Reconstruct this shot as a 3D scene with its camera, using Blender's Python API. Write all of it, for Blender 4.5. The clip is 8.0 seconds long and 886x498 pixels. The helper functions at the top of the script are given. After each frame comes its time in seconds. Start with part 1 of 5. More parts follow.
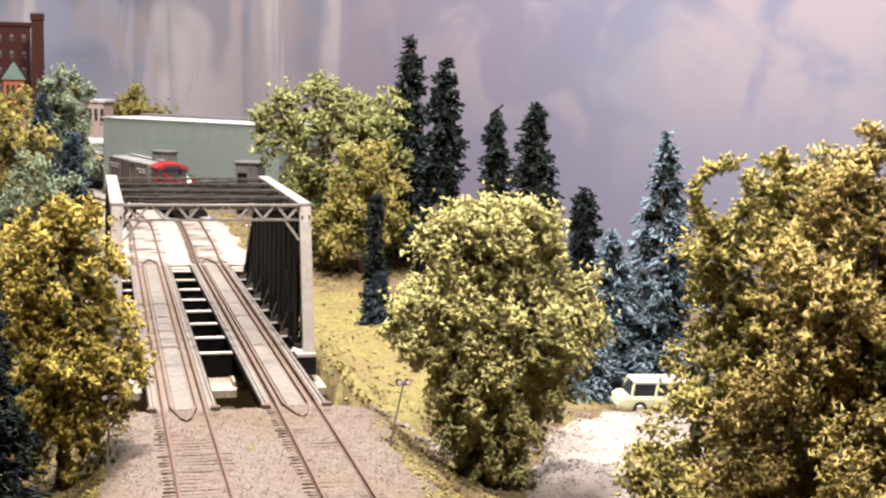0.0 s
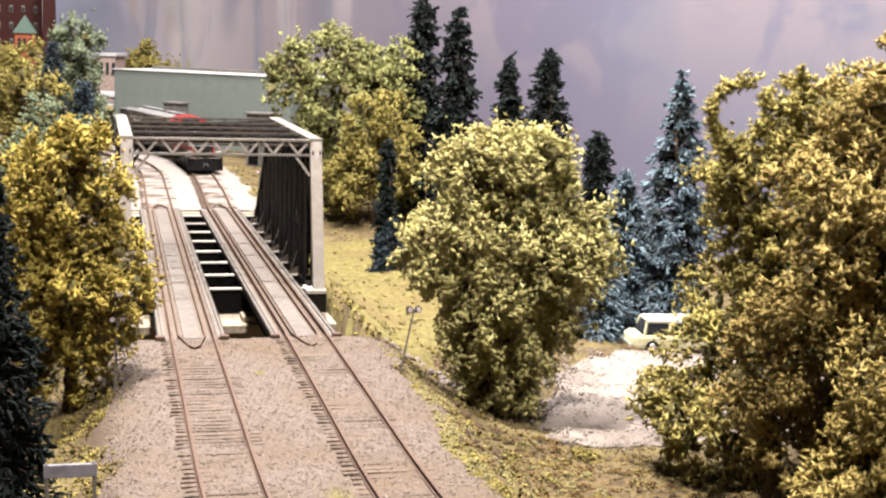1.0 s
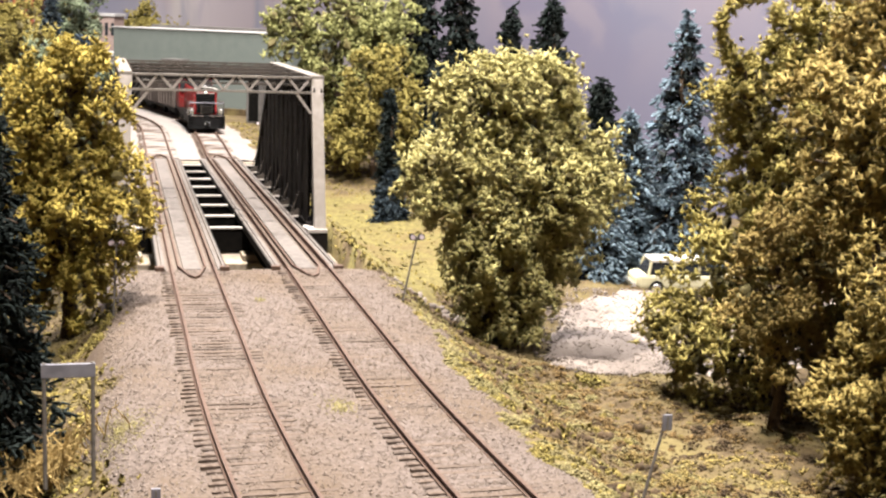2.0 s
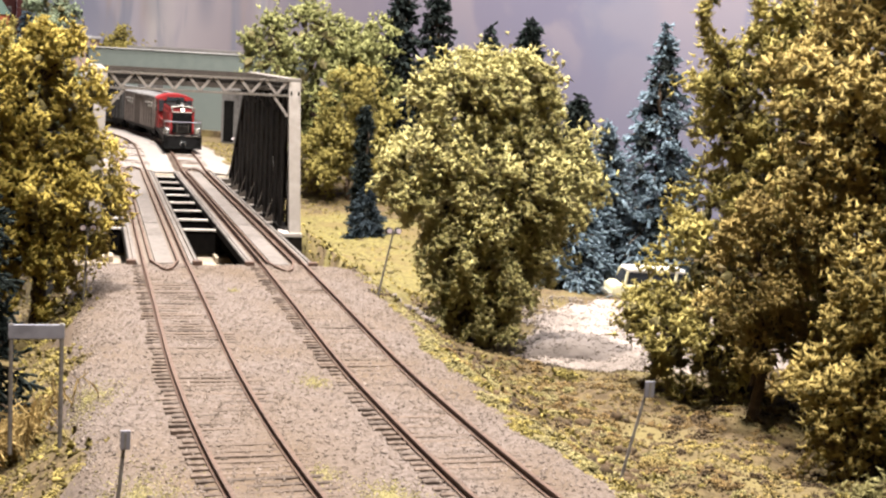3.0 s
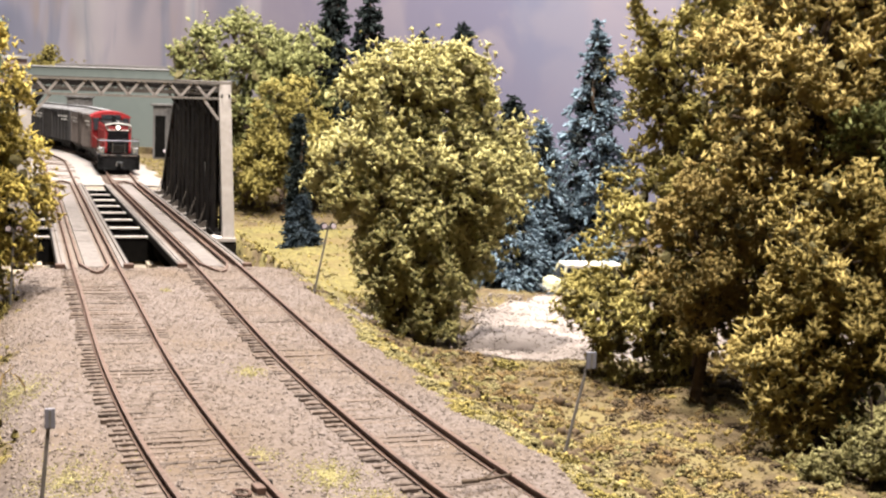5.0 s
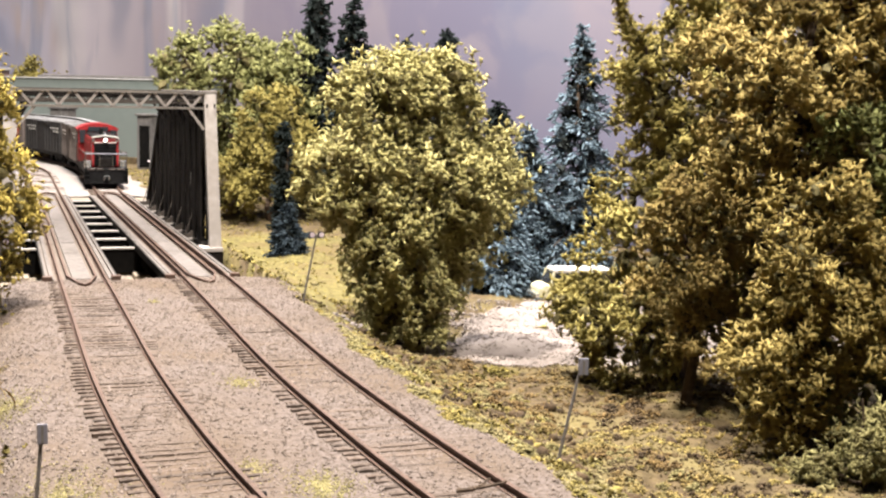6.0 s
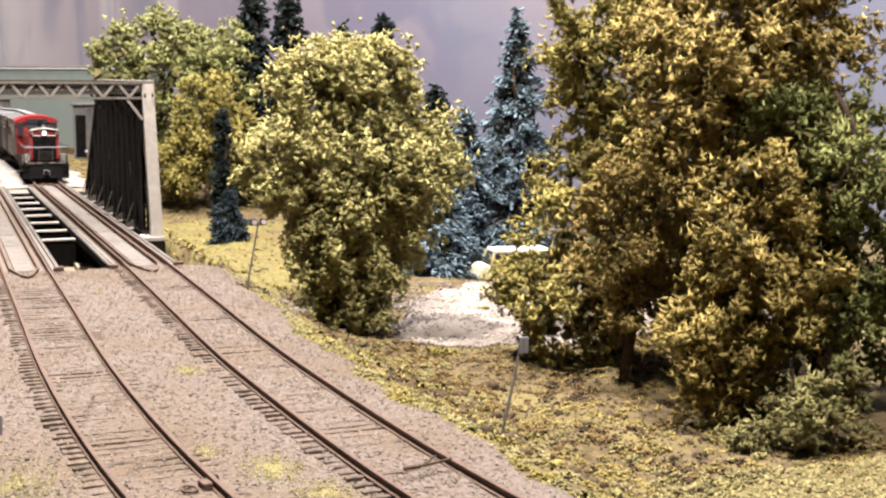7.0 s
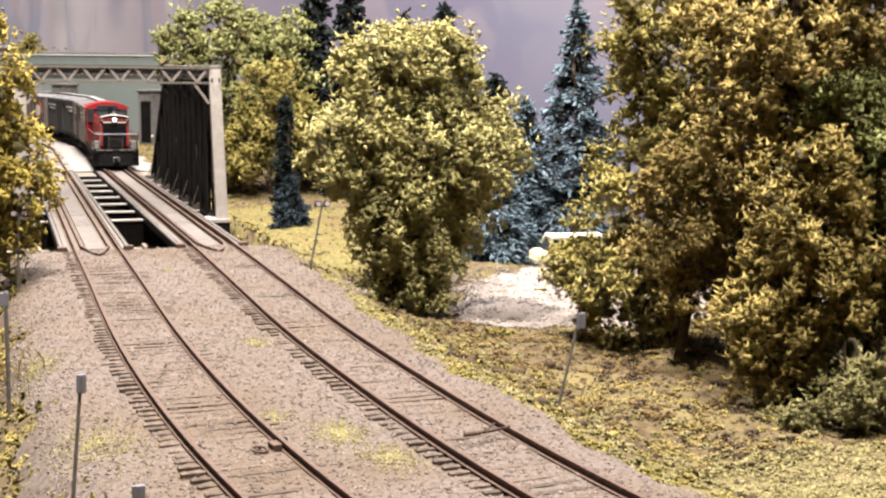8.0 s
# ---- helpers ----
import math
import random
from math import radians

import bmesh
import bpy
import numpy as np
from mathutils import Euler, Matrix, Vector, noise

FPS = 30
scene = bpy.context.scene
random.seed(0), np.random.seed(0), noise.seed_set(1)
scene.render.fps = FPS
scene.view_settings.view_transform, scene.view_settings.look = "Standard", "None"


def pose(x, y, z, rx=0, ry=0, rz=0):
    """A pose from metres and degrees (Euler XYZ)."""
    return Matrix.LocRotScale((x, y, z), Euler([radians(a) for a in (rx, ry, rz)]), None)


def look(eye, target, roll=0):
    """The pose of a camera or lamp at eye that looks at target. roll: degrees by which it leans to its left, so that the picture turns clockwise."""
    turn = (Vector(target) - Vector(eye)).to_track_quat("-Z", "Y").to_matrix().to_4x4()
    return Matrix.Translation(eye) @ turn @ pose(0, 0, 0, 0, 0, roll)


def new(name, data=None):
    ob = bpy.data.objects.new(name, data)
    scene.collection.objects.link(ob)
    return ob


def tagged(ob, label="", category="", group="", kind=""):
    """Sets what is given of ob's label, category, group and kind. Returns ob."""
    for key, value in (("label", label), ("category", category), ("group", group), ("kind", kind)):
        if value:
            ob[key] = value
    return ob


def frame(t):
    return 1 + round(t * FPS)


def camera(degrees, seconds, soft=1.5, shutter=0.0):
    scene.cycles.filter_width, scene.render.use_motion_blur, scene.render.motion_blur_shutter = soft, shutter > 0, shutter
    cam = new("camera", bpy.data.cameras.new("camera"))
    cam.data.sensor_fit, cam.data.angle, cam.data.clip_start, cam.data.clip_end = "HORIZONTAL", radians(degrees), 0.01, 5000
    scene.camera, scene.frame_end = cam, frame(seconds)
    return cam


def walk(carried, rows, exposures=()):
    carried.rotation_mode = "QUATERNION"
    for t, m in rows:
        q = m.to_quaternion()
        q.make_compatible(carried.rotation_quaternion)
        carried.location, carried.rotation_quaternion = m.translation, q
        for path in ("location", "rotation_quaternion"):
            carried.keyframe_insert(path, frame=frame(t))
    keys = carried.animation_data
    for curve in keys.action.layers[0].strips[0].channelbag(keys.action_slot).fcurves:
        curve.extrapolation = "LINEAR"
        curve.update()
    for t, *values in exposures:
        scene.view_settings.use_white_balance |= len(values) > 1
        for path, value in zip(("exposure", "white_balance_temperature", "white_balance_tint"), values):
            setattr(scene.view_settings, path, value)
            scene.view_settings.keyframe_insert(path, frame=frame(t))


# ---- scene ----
cam = camera(36.14, 8.0, soft=2.35)
PATH = [
    (0, (-0.0628, -0.5793, 0.1462), (0.06348, -0.09991, 0.08139), 1.54),
    (0.5, (-0.0622, -0.5775, 0.1375), (0.06192, -0.09823, 0.06790), 1.83),
    (1, (-0.0612, -0.5755, 0.1279), (0.06085, -0.09657, 0.05221), 1.89),
    (1.5, (-0.0607, -0.5734, 0.1174), (0.06115, -0.09591, 0.03299), 1.91),
    (2.8, (-0.0616, -0.5691, 0.0910), (0.06793, -0.09188, 0.01706), 3.03),
    (3, (-0.0616, -0.5685, 0.0872), (0.07075, -0.09106, 0.01983), 3.23),
    (3.5, (-0.0606, -0.5670, 0.0807), (0.07552, -0.08966, 0.02081), 2.28),
    (4, (-0.0591, -0.5657, 0.0774), (0.08378, -0.08998, 0.02005), 1.80),
    (4.5, (-0.0587, -0.5645, 0.0759), (0.09180, -0.09115, 0.01840), 2.26),
    (5.8, (-0.0597, -0.5631, 0.0763), (0.09906, -0.09274, 0.01649), 1.53),
    (6, (-0.0599, -0.5630, 0.0765), (0.09921, -0.09239, 0.01990), 1.30),
    (6.5, (-0.0610, -0.5655, 0.0775), (0.10623, -0.09760, 0.02137), 0.42),
    (7, (-0.0626, -0.5704, 0.0780), (0.11675, -0.10795, 0.01506), 0.23),
    (7.5, (-0.0648, -0.5757, 0.0775), (0.10463, -0.10923, 0.01655), 0.12),
    (8, (-0.0677, -0.5806, 0.0760), (0.09214, -0.11144, 0.00983), 0.70),
]
walk(cam, [(t, look(eye, target, roll)) for t, eye, target, roll in PATH])

# ---- WORLD and lamps: a closed layout room with unseen lamps over the scenery ----
world = bpy.data.worlds.new("room_air")
world.use_nodes = True
world.node_tree.nodes["Background"].inputs[0].default_value = (0.9, 0.92, 1.0, 1)
world.node_tree.nodes["Background"].inputs[1].default_value = 0.002
scene.world = world
scene.view_settings.exposure = 0.22


def area_lamp(name, eye, target, watts, size, colour):
    data = bpy.data.lights.new(name, "AREA")
    data.shape, data.size, data.energy, data.color = "DISK", size, watts, colour
    ob = new(name, data)
    ob.matrix_world = look(eye, target)
    return ob


area_lamp("key_lamp", (-0.03, 0.05, 1.08), (0.04, -0.02, 0.0), 50.0, 0.05, (1.0, 0.935, 0.855))
area_lamp("aisle_lamp", (0.02, -0.64, 1.02), (0.16, -0.22, 0.04), 24.5, 0.08, (1.0, 0.93, 0.86))
# unseen, placed to brighten the ballast and trees beyond the bridge
area_lamp("back_lamp", (0.10, 0.66, 1.05), (0.05, 0.78, 0.0), 30.0, 0.12, (1.0, 0.94, 0.88))
# an added bluish fill that lifts the painted backdrop, no known fixture
area_lamp("backdrop_fill", (-0.06, 0.52, 1.02), (0.42, 0.62, 0.22), 8.0, 0.30, (0.80, 0.84, 1.0))

# ---- helpers ----
K = 0.001  # all building below is in millimetres
rng = np.random.default_rng(7)


def part(name, bm, material, parent=None, label=""):
    me = bpy.data.meshes.new(name)
    bmesh.ops.recalc_face_normals(bm, faces=bm.faces)
    bm.transform(Matrix.Scale(K, 4))
    bm.to_mesh(me)
    bm.free()
    me.materials.append(material)
    ob = new(name, me)
    ob.parent = parent
    if label:
        tagged(ob, label)
    return ob


def raw(name, verts, faces, material, parent=None, smooth=False, label=""):
    me = bpy.data.meshes.new(name)
    v, f = np.asarray(verts, float) * K, np.asarray(faces, int)
    n = f.shape[1]
    me.vertices.add(len(v))
    me.vertices.foreach_set("co", v.ravel())
    me.loops.add(f.size)
    me.loops.foreach_set("vertex_index", f.ravel())
    me.polygons.add(len(f))
    me.polygons.foreach_set("loop_start", np.arange(len(f)) * n)
    me.polygons.foreach_set("use_smooth", np.full(len(f), smooth))
    me.update(calc_edges=True)
    me.validate()
    me.materials.append(material)
    ob = new(name, me)
    ob.parent = parent
    if label:
        tagged(ob, label)
    return ob


def empty(name, m, label, category, group="", kind=""):
    ob = new(name)
    ob.empty_display_size = 0.01
    ob.matrix_world = m
    return tagged(ob, label, category, group, kind)


def at(x, y, z, rz=0, rx=0, ry=0):
    return pose(x * K, y * K, z * K, rx, ry, rz)


def box(bm, x0, x1, y0, y1, z0, z1, bevel=0.0):
    m = Matrix.Translation(((x0 + x1) / 2, (y0 + y1) / 2, (z0 + z1) / 2)) @ Matrix.Diagonal((x1 - x0, y1 - y0, z1 - z0, 1))
    made = bmesh.ops.create_cube(bm, size=1, matrix=m)["verts"]
    if bevel:
        edges = {e for v in made for e in v.link_edges}
        bmesh.ops.bevel(bm, geom=list(edges), offset=bevel, segments=2, affect="EDGES", profile=0.6)
    return bm


def beam(bm, p, q, w, h, up=(0, 0, 1)):
    """A bar from p to q, w wide across and h high along up."""
    p, q = Vector(p), Vector(q)
    d = (q - p)
    length = d.length
    d.normalize()
    side = d.cross(Vector(up))
    if side.length < 1e-4:
        side = Vector((1, 0, 0))
    side.normalize()
    top = side.cross(d)
    m = Matrix((side, d, top)).transposed().to_4x4()
    m.translation = (p + q) / 2
    bmesh.ops.create_cube(bm, size=1, matrix=m @ Matrix.Diagonal((w, length, h, 1)))
    return bm


def rod(bm, p, q, r0, r1=None, seg=8):
    p, q = Vector(p), Vector(q)
    d = q - p
    m = Matrix.Translation((p + q) / 2) @ d.to_track_quat("Z", "Y").to_matrix().to_4x4()
    bmesh.ops.create_cone(bm, cap_ends=True, segments=seg, radius1=r0, radius2=r0 if r1 is None else r1, depth=d.length, matrix=m)
    return bm


def B():
    return bmesh.new()


# ---- materials ----
def mat(name, base, other=None, rough=0.8, fine=900.0, coarse=60.0, bump=0.15, island=0.0, metal=0.0, third=None, random_ob=0.0, spots=0.5):
    """Two colours mixed by fine grain and coarse patches, with fine relief."""
    m = bpy.data.materials.new(name)
    m.use_nodes = True
    nt = m.node_tree
    N, L = nt.nodes, nt.links
    bsdf = N["Principled BSDF"]
    other = other or tuple(c * 0.65 for c in base)
    tc = N.new("ShaderNodeTexCoord")
    def noise_node(scale, detail):
        n = N.new("ShaderNodeTexNoise")
        n.inputs["Scale"].default_value, n.inputs["Detail"].default_value = scale, detail
        L.new(tc.outputs["Object"], n.inputs["Vector"])
        return n
    def ramp(src, lo, hi):
        r = N.new("ShaderNodeMapRange")
        r.inputs["From Min"].default_value, r.inputs["From Max"].default_value = lo, hi
        L.new(src, r.inputs["Value"])
        return r.outputs["Result"]
    def mixed(fac, a, b):
        x = N.new("ShaderNodeMix")
        x.data_type = "RGBA"
        L.new(fac, x.inputs["Factor"])
        for k, c in ((6, a), (7, b)):
            if isinstance(c, tuple):
                x.inputs[k].default_value = (*c, 1)
            else:
                L.new(c, x.inputs[k])
        return x.outputs[2]
    nf, nc = noise_node(fine, 4.0), noise_node(coarse, 3.0)
    col = mixed(ramp(nf.outputs["Fac"], spots - 0.14, spots + 0.14), base, other)
    col = mixed(ramp(nc.outputs["Fac"], 0.46, 0.66), col, third or tuple(0.8 * a + 0.2 * b for a, b in zip(base, other)))
    if island or random_ob:
        src = N.new("ShaderNodeNewGeometry").outputs["Random Per Island"] if island else N.new("ShaderNodeObjectInfo").outputs["Random"]
        amount = island or random_ob
        hsv = N.new("ShaderNodeHueSaturation")
        r = N.new("ShaderNodeMapRange")
        r.inputs["To Min"].default_value, r.inputs["To Max"].default_value = 1 - amount, 1 + amount
        L.new(src, r.inputs["Value"])
        L.new(r.outputs["Result"], hsv.inputs["Value"])
        L.new(col, hsv.inputs["Color"])
        col = hsv.outputs["Color"]
    L.new(col, bsdf.inputs["Base Color"])
    bsdf.inputs["Metallic"].default_value = metal
    rr = N.new("ShaderNodeMapRange")
    rr.inputs["To Min"].default_value, rr.inputs["To Max"].default_value = max(rough - 0.1, 0.02), min(rough + 0.1, 1)
    L.new(nf.outputs["Fac"], rr.inputs["Value"])
    L.new(rr.outputs["Result"], bsdf.inputs["Roughness"])
    bsdf.inputs["Specular IOR Level"].default_value = 0.18
    if bump:
        bp = N.new("ShaderNodeBump")
        bp.inputs["Strength"].default_value, bp.inputs["Distance"].default_value = bump, 0.001
        L.new(nf.outputs["Fac"], bp.inputs["Height"])
        L.new(bp.outputs["Normal"], bsdf.inputs["Normal"])
    return m


def leaf_mat(name, a, b, through_light=0.34):
    """Foliage whose clumps differ from one another between two colours."""
    m = mat(name, a, b, rough=0.8, fine=160, coarse=35, bump=0.0, island=0.09, third=tuple((x + y) / 2 for x, y in zip(a, b)))
    nt = m.node_tree
    bsdf, out = nt.nodes["Principled BSDF"], nt.nodes["Material Output"]
    bsdf.inputs["Specular IOR Level"].default_value = 0.05
    thin, mix = nt.nodes.new("ShaderNodeBsdfTranslucent"), nt.nodes.new("ShaderNodeMixShader")
    mix.inputs[0].default_value = through_light
    nt.links.new(bsdf.inputs["Base Color"].links[0].from_socket, thin.inputs["Color"])
    nt.links.new(bsdf.outputs[0], mix.inputs[1])
    nt.links.new(thin.outputs[0], mix.inputs[2])
    nt.links.new(mix.outputs[0], out.inputs["Surface"])
    return m


BALLAST = mat("ballast_mix", (0.106, 0.083, 0.072), (0.052, 0.039, 0.031), 0.95, 620, 20, 0.45, third=(0.080, 0.056, 0.038), spots=0.57)
# far ballast made paler: the strong light there is in its colour
BALLAST_LIT = mat("lit_ballast_mix", (0.185, 0.163, 0.150), (0.130, 0.112, 0.102), 0.95, 420, 20, 0.45, third=(0.165, 0.145, 0.130), spots=0.57)
STONE = mat("ballast_stone", (0.140, 0.112, 0.097), (0.100, 0.078, 0.065), 0.95, 900, 24, 0.0, third=(0.098, 0.074, 0.058), island=0.28)
GRAVEL = mat("pale_gravel", (0.165, 0.137, 0.122), (0.105, 0.087, 0.076), 0.95, 600, 30, 0.5, third=(0.215, 0.182, 0.162), spots=0.54)
EARTH = mat("turf_earth", (0.088, 0.062, 0.031), (0.045, 0.031, 0.016), 1.0, 300, 34, 1.0, third=(0.112, 0.088, 0.036))
TURF = mat("turf_clump", (0.165, 0.134, 0.0374), (0.0937, 0.0726, 0.0207), 0.95, 600, 30, 0.0, island=0.5, third=(0.187, 0.145, 0.0461))
LITTER = mat("leaf_litter_mix", (0.128, 0.0832, 0.032), (0.0704, 0.0448, 0.0192), 1.0, 500, 30, 0.0, island=0.5, third=(0.166, 0.128, 0.0448))
CRUMB = mat("earth_crumb", (0.098, 0.071, 0.035), (0.055, 0.038, 0.019), 1.0, 500, 15, 0.0, island=0.4, third=(0.112, 0.088, 0.036))
SHEET = mat("turf_sheet", (0.135, 0.113, 0.038), (0.072, 0.057, 0.021), 1.0, 260, 18, 1.0, third=(0.096, 0.0691, 0.0288))
SHEET_PALE = mat("pale_turf_sheet", (0.122, 0.103, 0.047), (0.076, 0.061, 0.027), 1.0, 260, 22, 0.8, third=(0.112, 0.082, 0.040))
TURF_BRIGHT = mat("bright_turf_clump", (0.172, 0.148, 0.064), (0.100, 0.083, 0.034), 0.95, 300, 40, 0.0, island=0.38, third=(0.158, 0.130, 0.064))
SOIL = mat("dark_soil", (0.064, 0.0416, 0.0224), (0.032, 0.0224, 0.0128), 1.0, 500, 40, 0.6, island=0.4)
DRYGRASS = mat("dry_grass", (0.269, 0.192, 0.0768), (0.179, 0.122, 0.0448), 0.9, 400, 40, 0.0, island=0.3)
RAIL = mat("rusty_rail", (0.087, 0.0512, 0.0368), (0.0512, 0.0307, 0.0226), 0.7, 900, 50, 0.2)
TIE = mat("weathered_tie", (0.096, 0.0717, 0.0563), (0.0448, 0.0301, 0.023), 0.9, 800, 60, 0.4, random_ob=0.35)
DECK = mat("grey_deck_boards", (0.112, 0.0966, 0.0883), (0.08, 0.0685, 0.0614), 0.8, 300, 22, 0.25, third=(0.112, 0.096, 0.0864))
STEEL_MID = mat("mid_brown_steel", (0.056, 0.045, 0.037), (0.030, 0.025, 0.021), 0.7, 300, 25, 0.15)
DECK_DARK = mat("brown_deck_channel", (0.112, 0.088, 0.071), (0.075, 0.057, 0.047), 0.85, 500, 30, 0.3)
STEEL = mat("grey_painted_steel", (0.38, 0.345, 0.32), (0.29, 0.26, 0.238), 0.7, 260, 20, 0.1, third=(0.256, 0.227, 0.205))
CHORD = mat("mid_grey_chord", (0.165, 0.148, 0.132), (0.115, 0.100, 0.088), 0.75, 260, 20, 0.1, third=(0.18, 0.16, 0.14))
# dark steel; on the truss its blackness is painted shade
STEEL_DARK = mat("dark_shaded_steel", (0.0141, 0.0122, 0.0109), (0.00768, 0.0064, 0.00576), 0.65, 300, 25, 0.15)
CONCRETE = mat("tan_concrete", (0.269, 0.224, 0.173), (0.192, 0.154, 0.115), 0.9, 500, 40, 0.4)
# glossless black that stands for deep shade, mostly under the bridge
SHADE_BLACK = mat("shade_black", (0.00768, 0.00704, 0.0064), (0.00384, 0.00384, 0.00384), 0.9, 300, 30, 0.2)
# darker than any leaf: the shade inside crowns put into a colour
CROWN_SHADE = mat("crown_shade", (0.115, 0.098, 0.042), (0.055, 0.045, 0.019), 0.95, 500, 40, 0.5)
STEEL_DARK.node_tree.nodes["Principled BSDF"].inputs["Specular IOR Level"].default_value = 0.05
SHADE_BLACK.node_tree.nodes["Principled BSDF"].inputs["Specular IOR Level"].default_value = 0.0
BARK = mat("twig_bark", (0.0704, 0.048, 0.032), (0.032, 0.0224, 0.016), 0.9, 500, 50, 0.4)
L_CENTRE = leaf_mat("leaf_yellow_green", (0.602, 0.547, 0.253), (0.344, 0.306, 0.123))
L_LEFT = leaf_mat("leaf_golden_olive", (0.5, 0.395, 0.105), (0.27, 0.208, 0.052))
L_BACK = leaf_mat("leaf_sage", (0.36, 0.355, 0.15), (0.185, 0.188, 0.072))
L_BACK2 = leaf_mat("leaf_mid_green", (0.37, 0.31, 0.0989), (0.198, 0.163, 0.0491))
L_R1 = leaf_mat("leaf_olive", (0.464, 0.392, 0.138), (0.249, 0.208, 0.0673))
L_R2 = leaf_mat("leaf_rust", (0.48, 0.375, 0.145), (0.31, 0.235, 0.085))
L_BROWN = leaf_mat("leaf_grey_brown", (0.432, 0.323, 0.122), (0.233, 0.175, 0.0648))
L_GOLD = leaf_mat("leaf_golden", (0.447, 0.347, 0.127), (0.249, 0.192, 0.0633))
L_R3 = leaf_mat("leaf_dark_green", (0.31, 0.32, 0.125), (0.17, 0.178, 0.066))
L_LOW = leaf_mat("leaf_dull_olive", (0.33, 0.30, 0.135), (0.18, 0.16, 0.07))
L_GREY = leaf_mat("leaf_grey_green", (0.25, 0.288, 0.188), (0.125, 0.155, 0.0993))
N_DARK = leaf_mat("needle_dark", (0.036, 0.046, 0.043), (0.011, 0.0145, 0.0135))
N_SHADE = mat("needle_shade", (0.020, 0.024, 0.023), (0.009, 0.011, 0.010), 0.95, 400, 40, 0.0)
N_SLATE = leaf_mat("needle_slate", (0.075, 0.098, 0.118), (0.024, 0.034, 0.042))
N_BLUE = leaf_mat("needle_blue", (0.25, 0.325, 0.385), (0.074, 0.105, 0.130))
RED = mat("loco_red", (0.200, 0.0135, 0.0150), (0.150, 0.0095, 0.0105), 0.45, 300, 20, 0.05)
LOCO_BLACK = mat("loco_black", (0.00896, 0.00864, 0.00896), (0.00512, 0.00512, 0.00512), 0.5, 300, 30, 0.1)
LOCO_BLACK.node_tree.nodes["Principled BSDF"].inputs["Specular IOR Level"].default_value = 0.05
WHITE = mat("white_paint", (0.48, 0.467, 0.435), (0.416, 0.397, 0.365), 0.6, 300, 30, 0.05)
CREAM = mat("cream_car_paint", (0.499, 0.474, 0.32), (0.448, 0.422, 0.282), 0.3, 300, 20, 0.0)
TYRE = mat("tyre_rubber", (0.0192, 0.0179, 0.0166), (0.0128, 0.0128, 0.0128), 0.9, 400, 40, 0.2)
CHROME = mat("bright_metal", (0.65, 0.64, 0.62), (0.5, 0.5, 0.5), 0.25, 300, 20, 0.0, metal=0.9)
GLASS = mat("dark_glazing", (0.02, 0.022, 0.025), (0.015, 0.016, 0.02), 0.12, 100, 10, 0.0)
BROWNCAR = mat("boxcar_brown_grey", (0.0992, 0.08, 0.0704), (0.064, 0.0512, 0.0448), 0.75, 250, 25, 0.15)
BLACKCAR = mat("boxcar_black", (0.032, 0.0294, 0.0282), (0.0192, 0.0179, 0.0173), 0.7, 250, 25, 0.15)
ROOFGREY = mat("boxcar_roof_grey", (0.211, 0.205, 0.205), (0.128, 0.122, 0.122), 0.7, 250, 25, 0.2)
ORANGE = mat("boxcar_orange", (0.218, 0.0608, 0.0256), (0.16, 0.0416, 0.0179), 0.6, 250, 25, 0.1)
GREENWALL = mat("sage_green_siding", (0.112, 0.126, 0.116), (0.099, 0.113, 0.104), 0.6, 90, 8, 0.03, third=(0.105, 0.119, 0.110))
ROOFWHITE = mat("pale_roof_sheet", (0.32, 0.31, 0.304), (0.256, 0.246, 0.24), 0.7, 150, 12, 0.1)
SHED = mat("grey_shed_boards", (0.109, 0.101, 0.096), (0.0704, 0.064, 0.0602), 0.8, 260, 25, 0.2)
BRICKRED = mat("dark_red_brick", (0.030, 0.0075, 0.0058), (0.021, 0.0050, 0.0042), 0.85, 350, 30, 0.2)
TRIMPINK = mat("pinkish_wall", (0.23, 0.173, 0.154), (0.186, 0.134, 0.118), 0.85, 250, 25, 0.15)
COPPER = mat("green_copper", (0.0544, 0.0832, 0.0672), (0.0384, 0.0608, 0.048), 0.7, 250, 25, 0.15)
SIGNGREY = mat("sign_grey", (0.165, 0.160, 0.185), (0.115, 0.112, 0.130), 0.6, 300, 30, 0.05)
POSTWOOD = mat("post_grey_wood", (0.141, 0.128, 0.118), (0.0896, 0.08, 0.0736), 0.8, 500, 50, 0.2)
WALLPAINT = mat("room_wall_paint", (0.0224, 0.0218, 0.0211), (0.0179, 0.0173, 0.016), 0.9, 30, 3, 0.05)
LENS = mat("signal_lens", (0.60, 0.52, 0.55), (0.45, 0.38, 0.42), 0.2, 400, 40, 0.0)
glow = bpy.data.materials.new("headlight_glow")
glow.use_nodes = True
glow.node_tree.nodes["Principled BSDF"].inputs["Emission Color"].default_value = (1, 0.92, 0.78, 1)
glow.node_tree.nodes["Principled BSDF"].inputs["Emission Strength"].default_value = 2.5


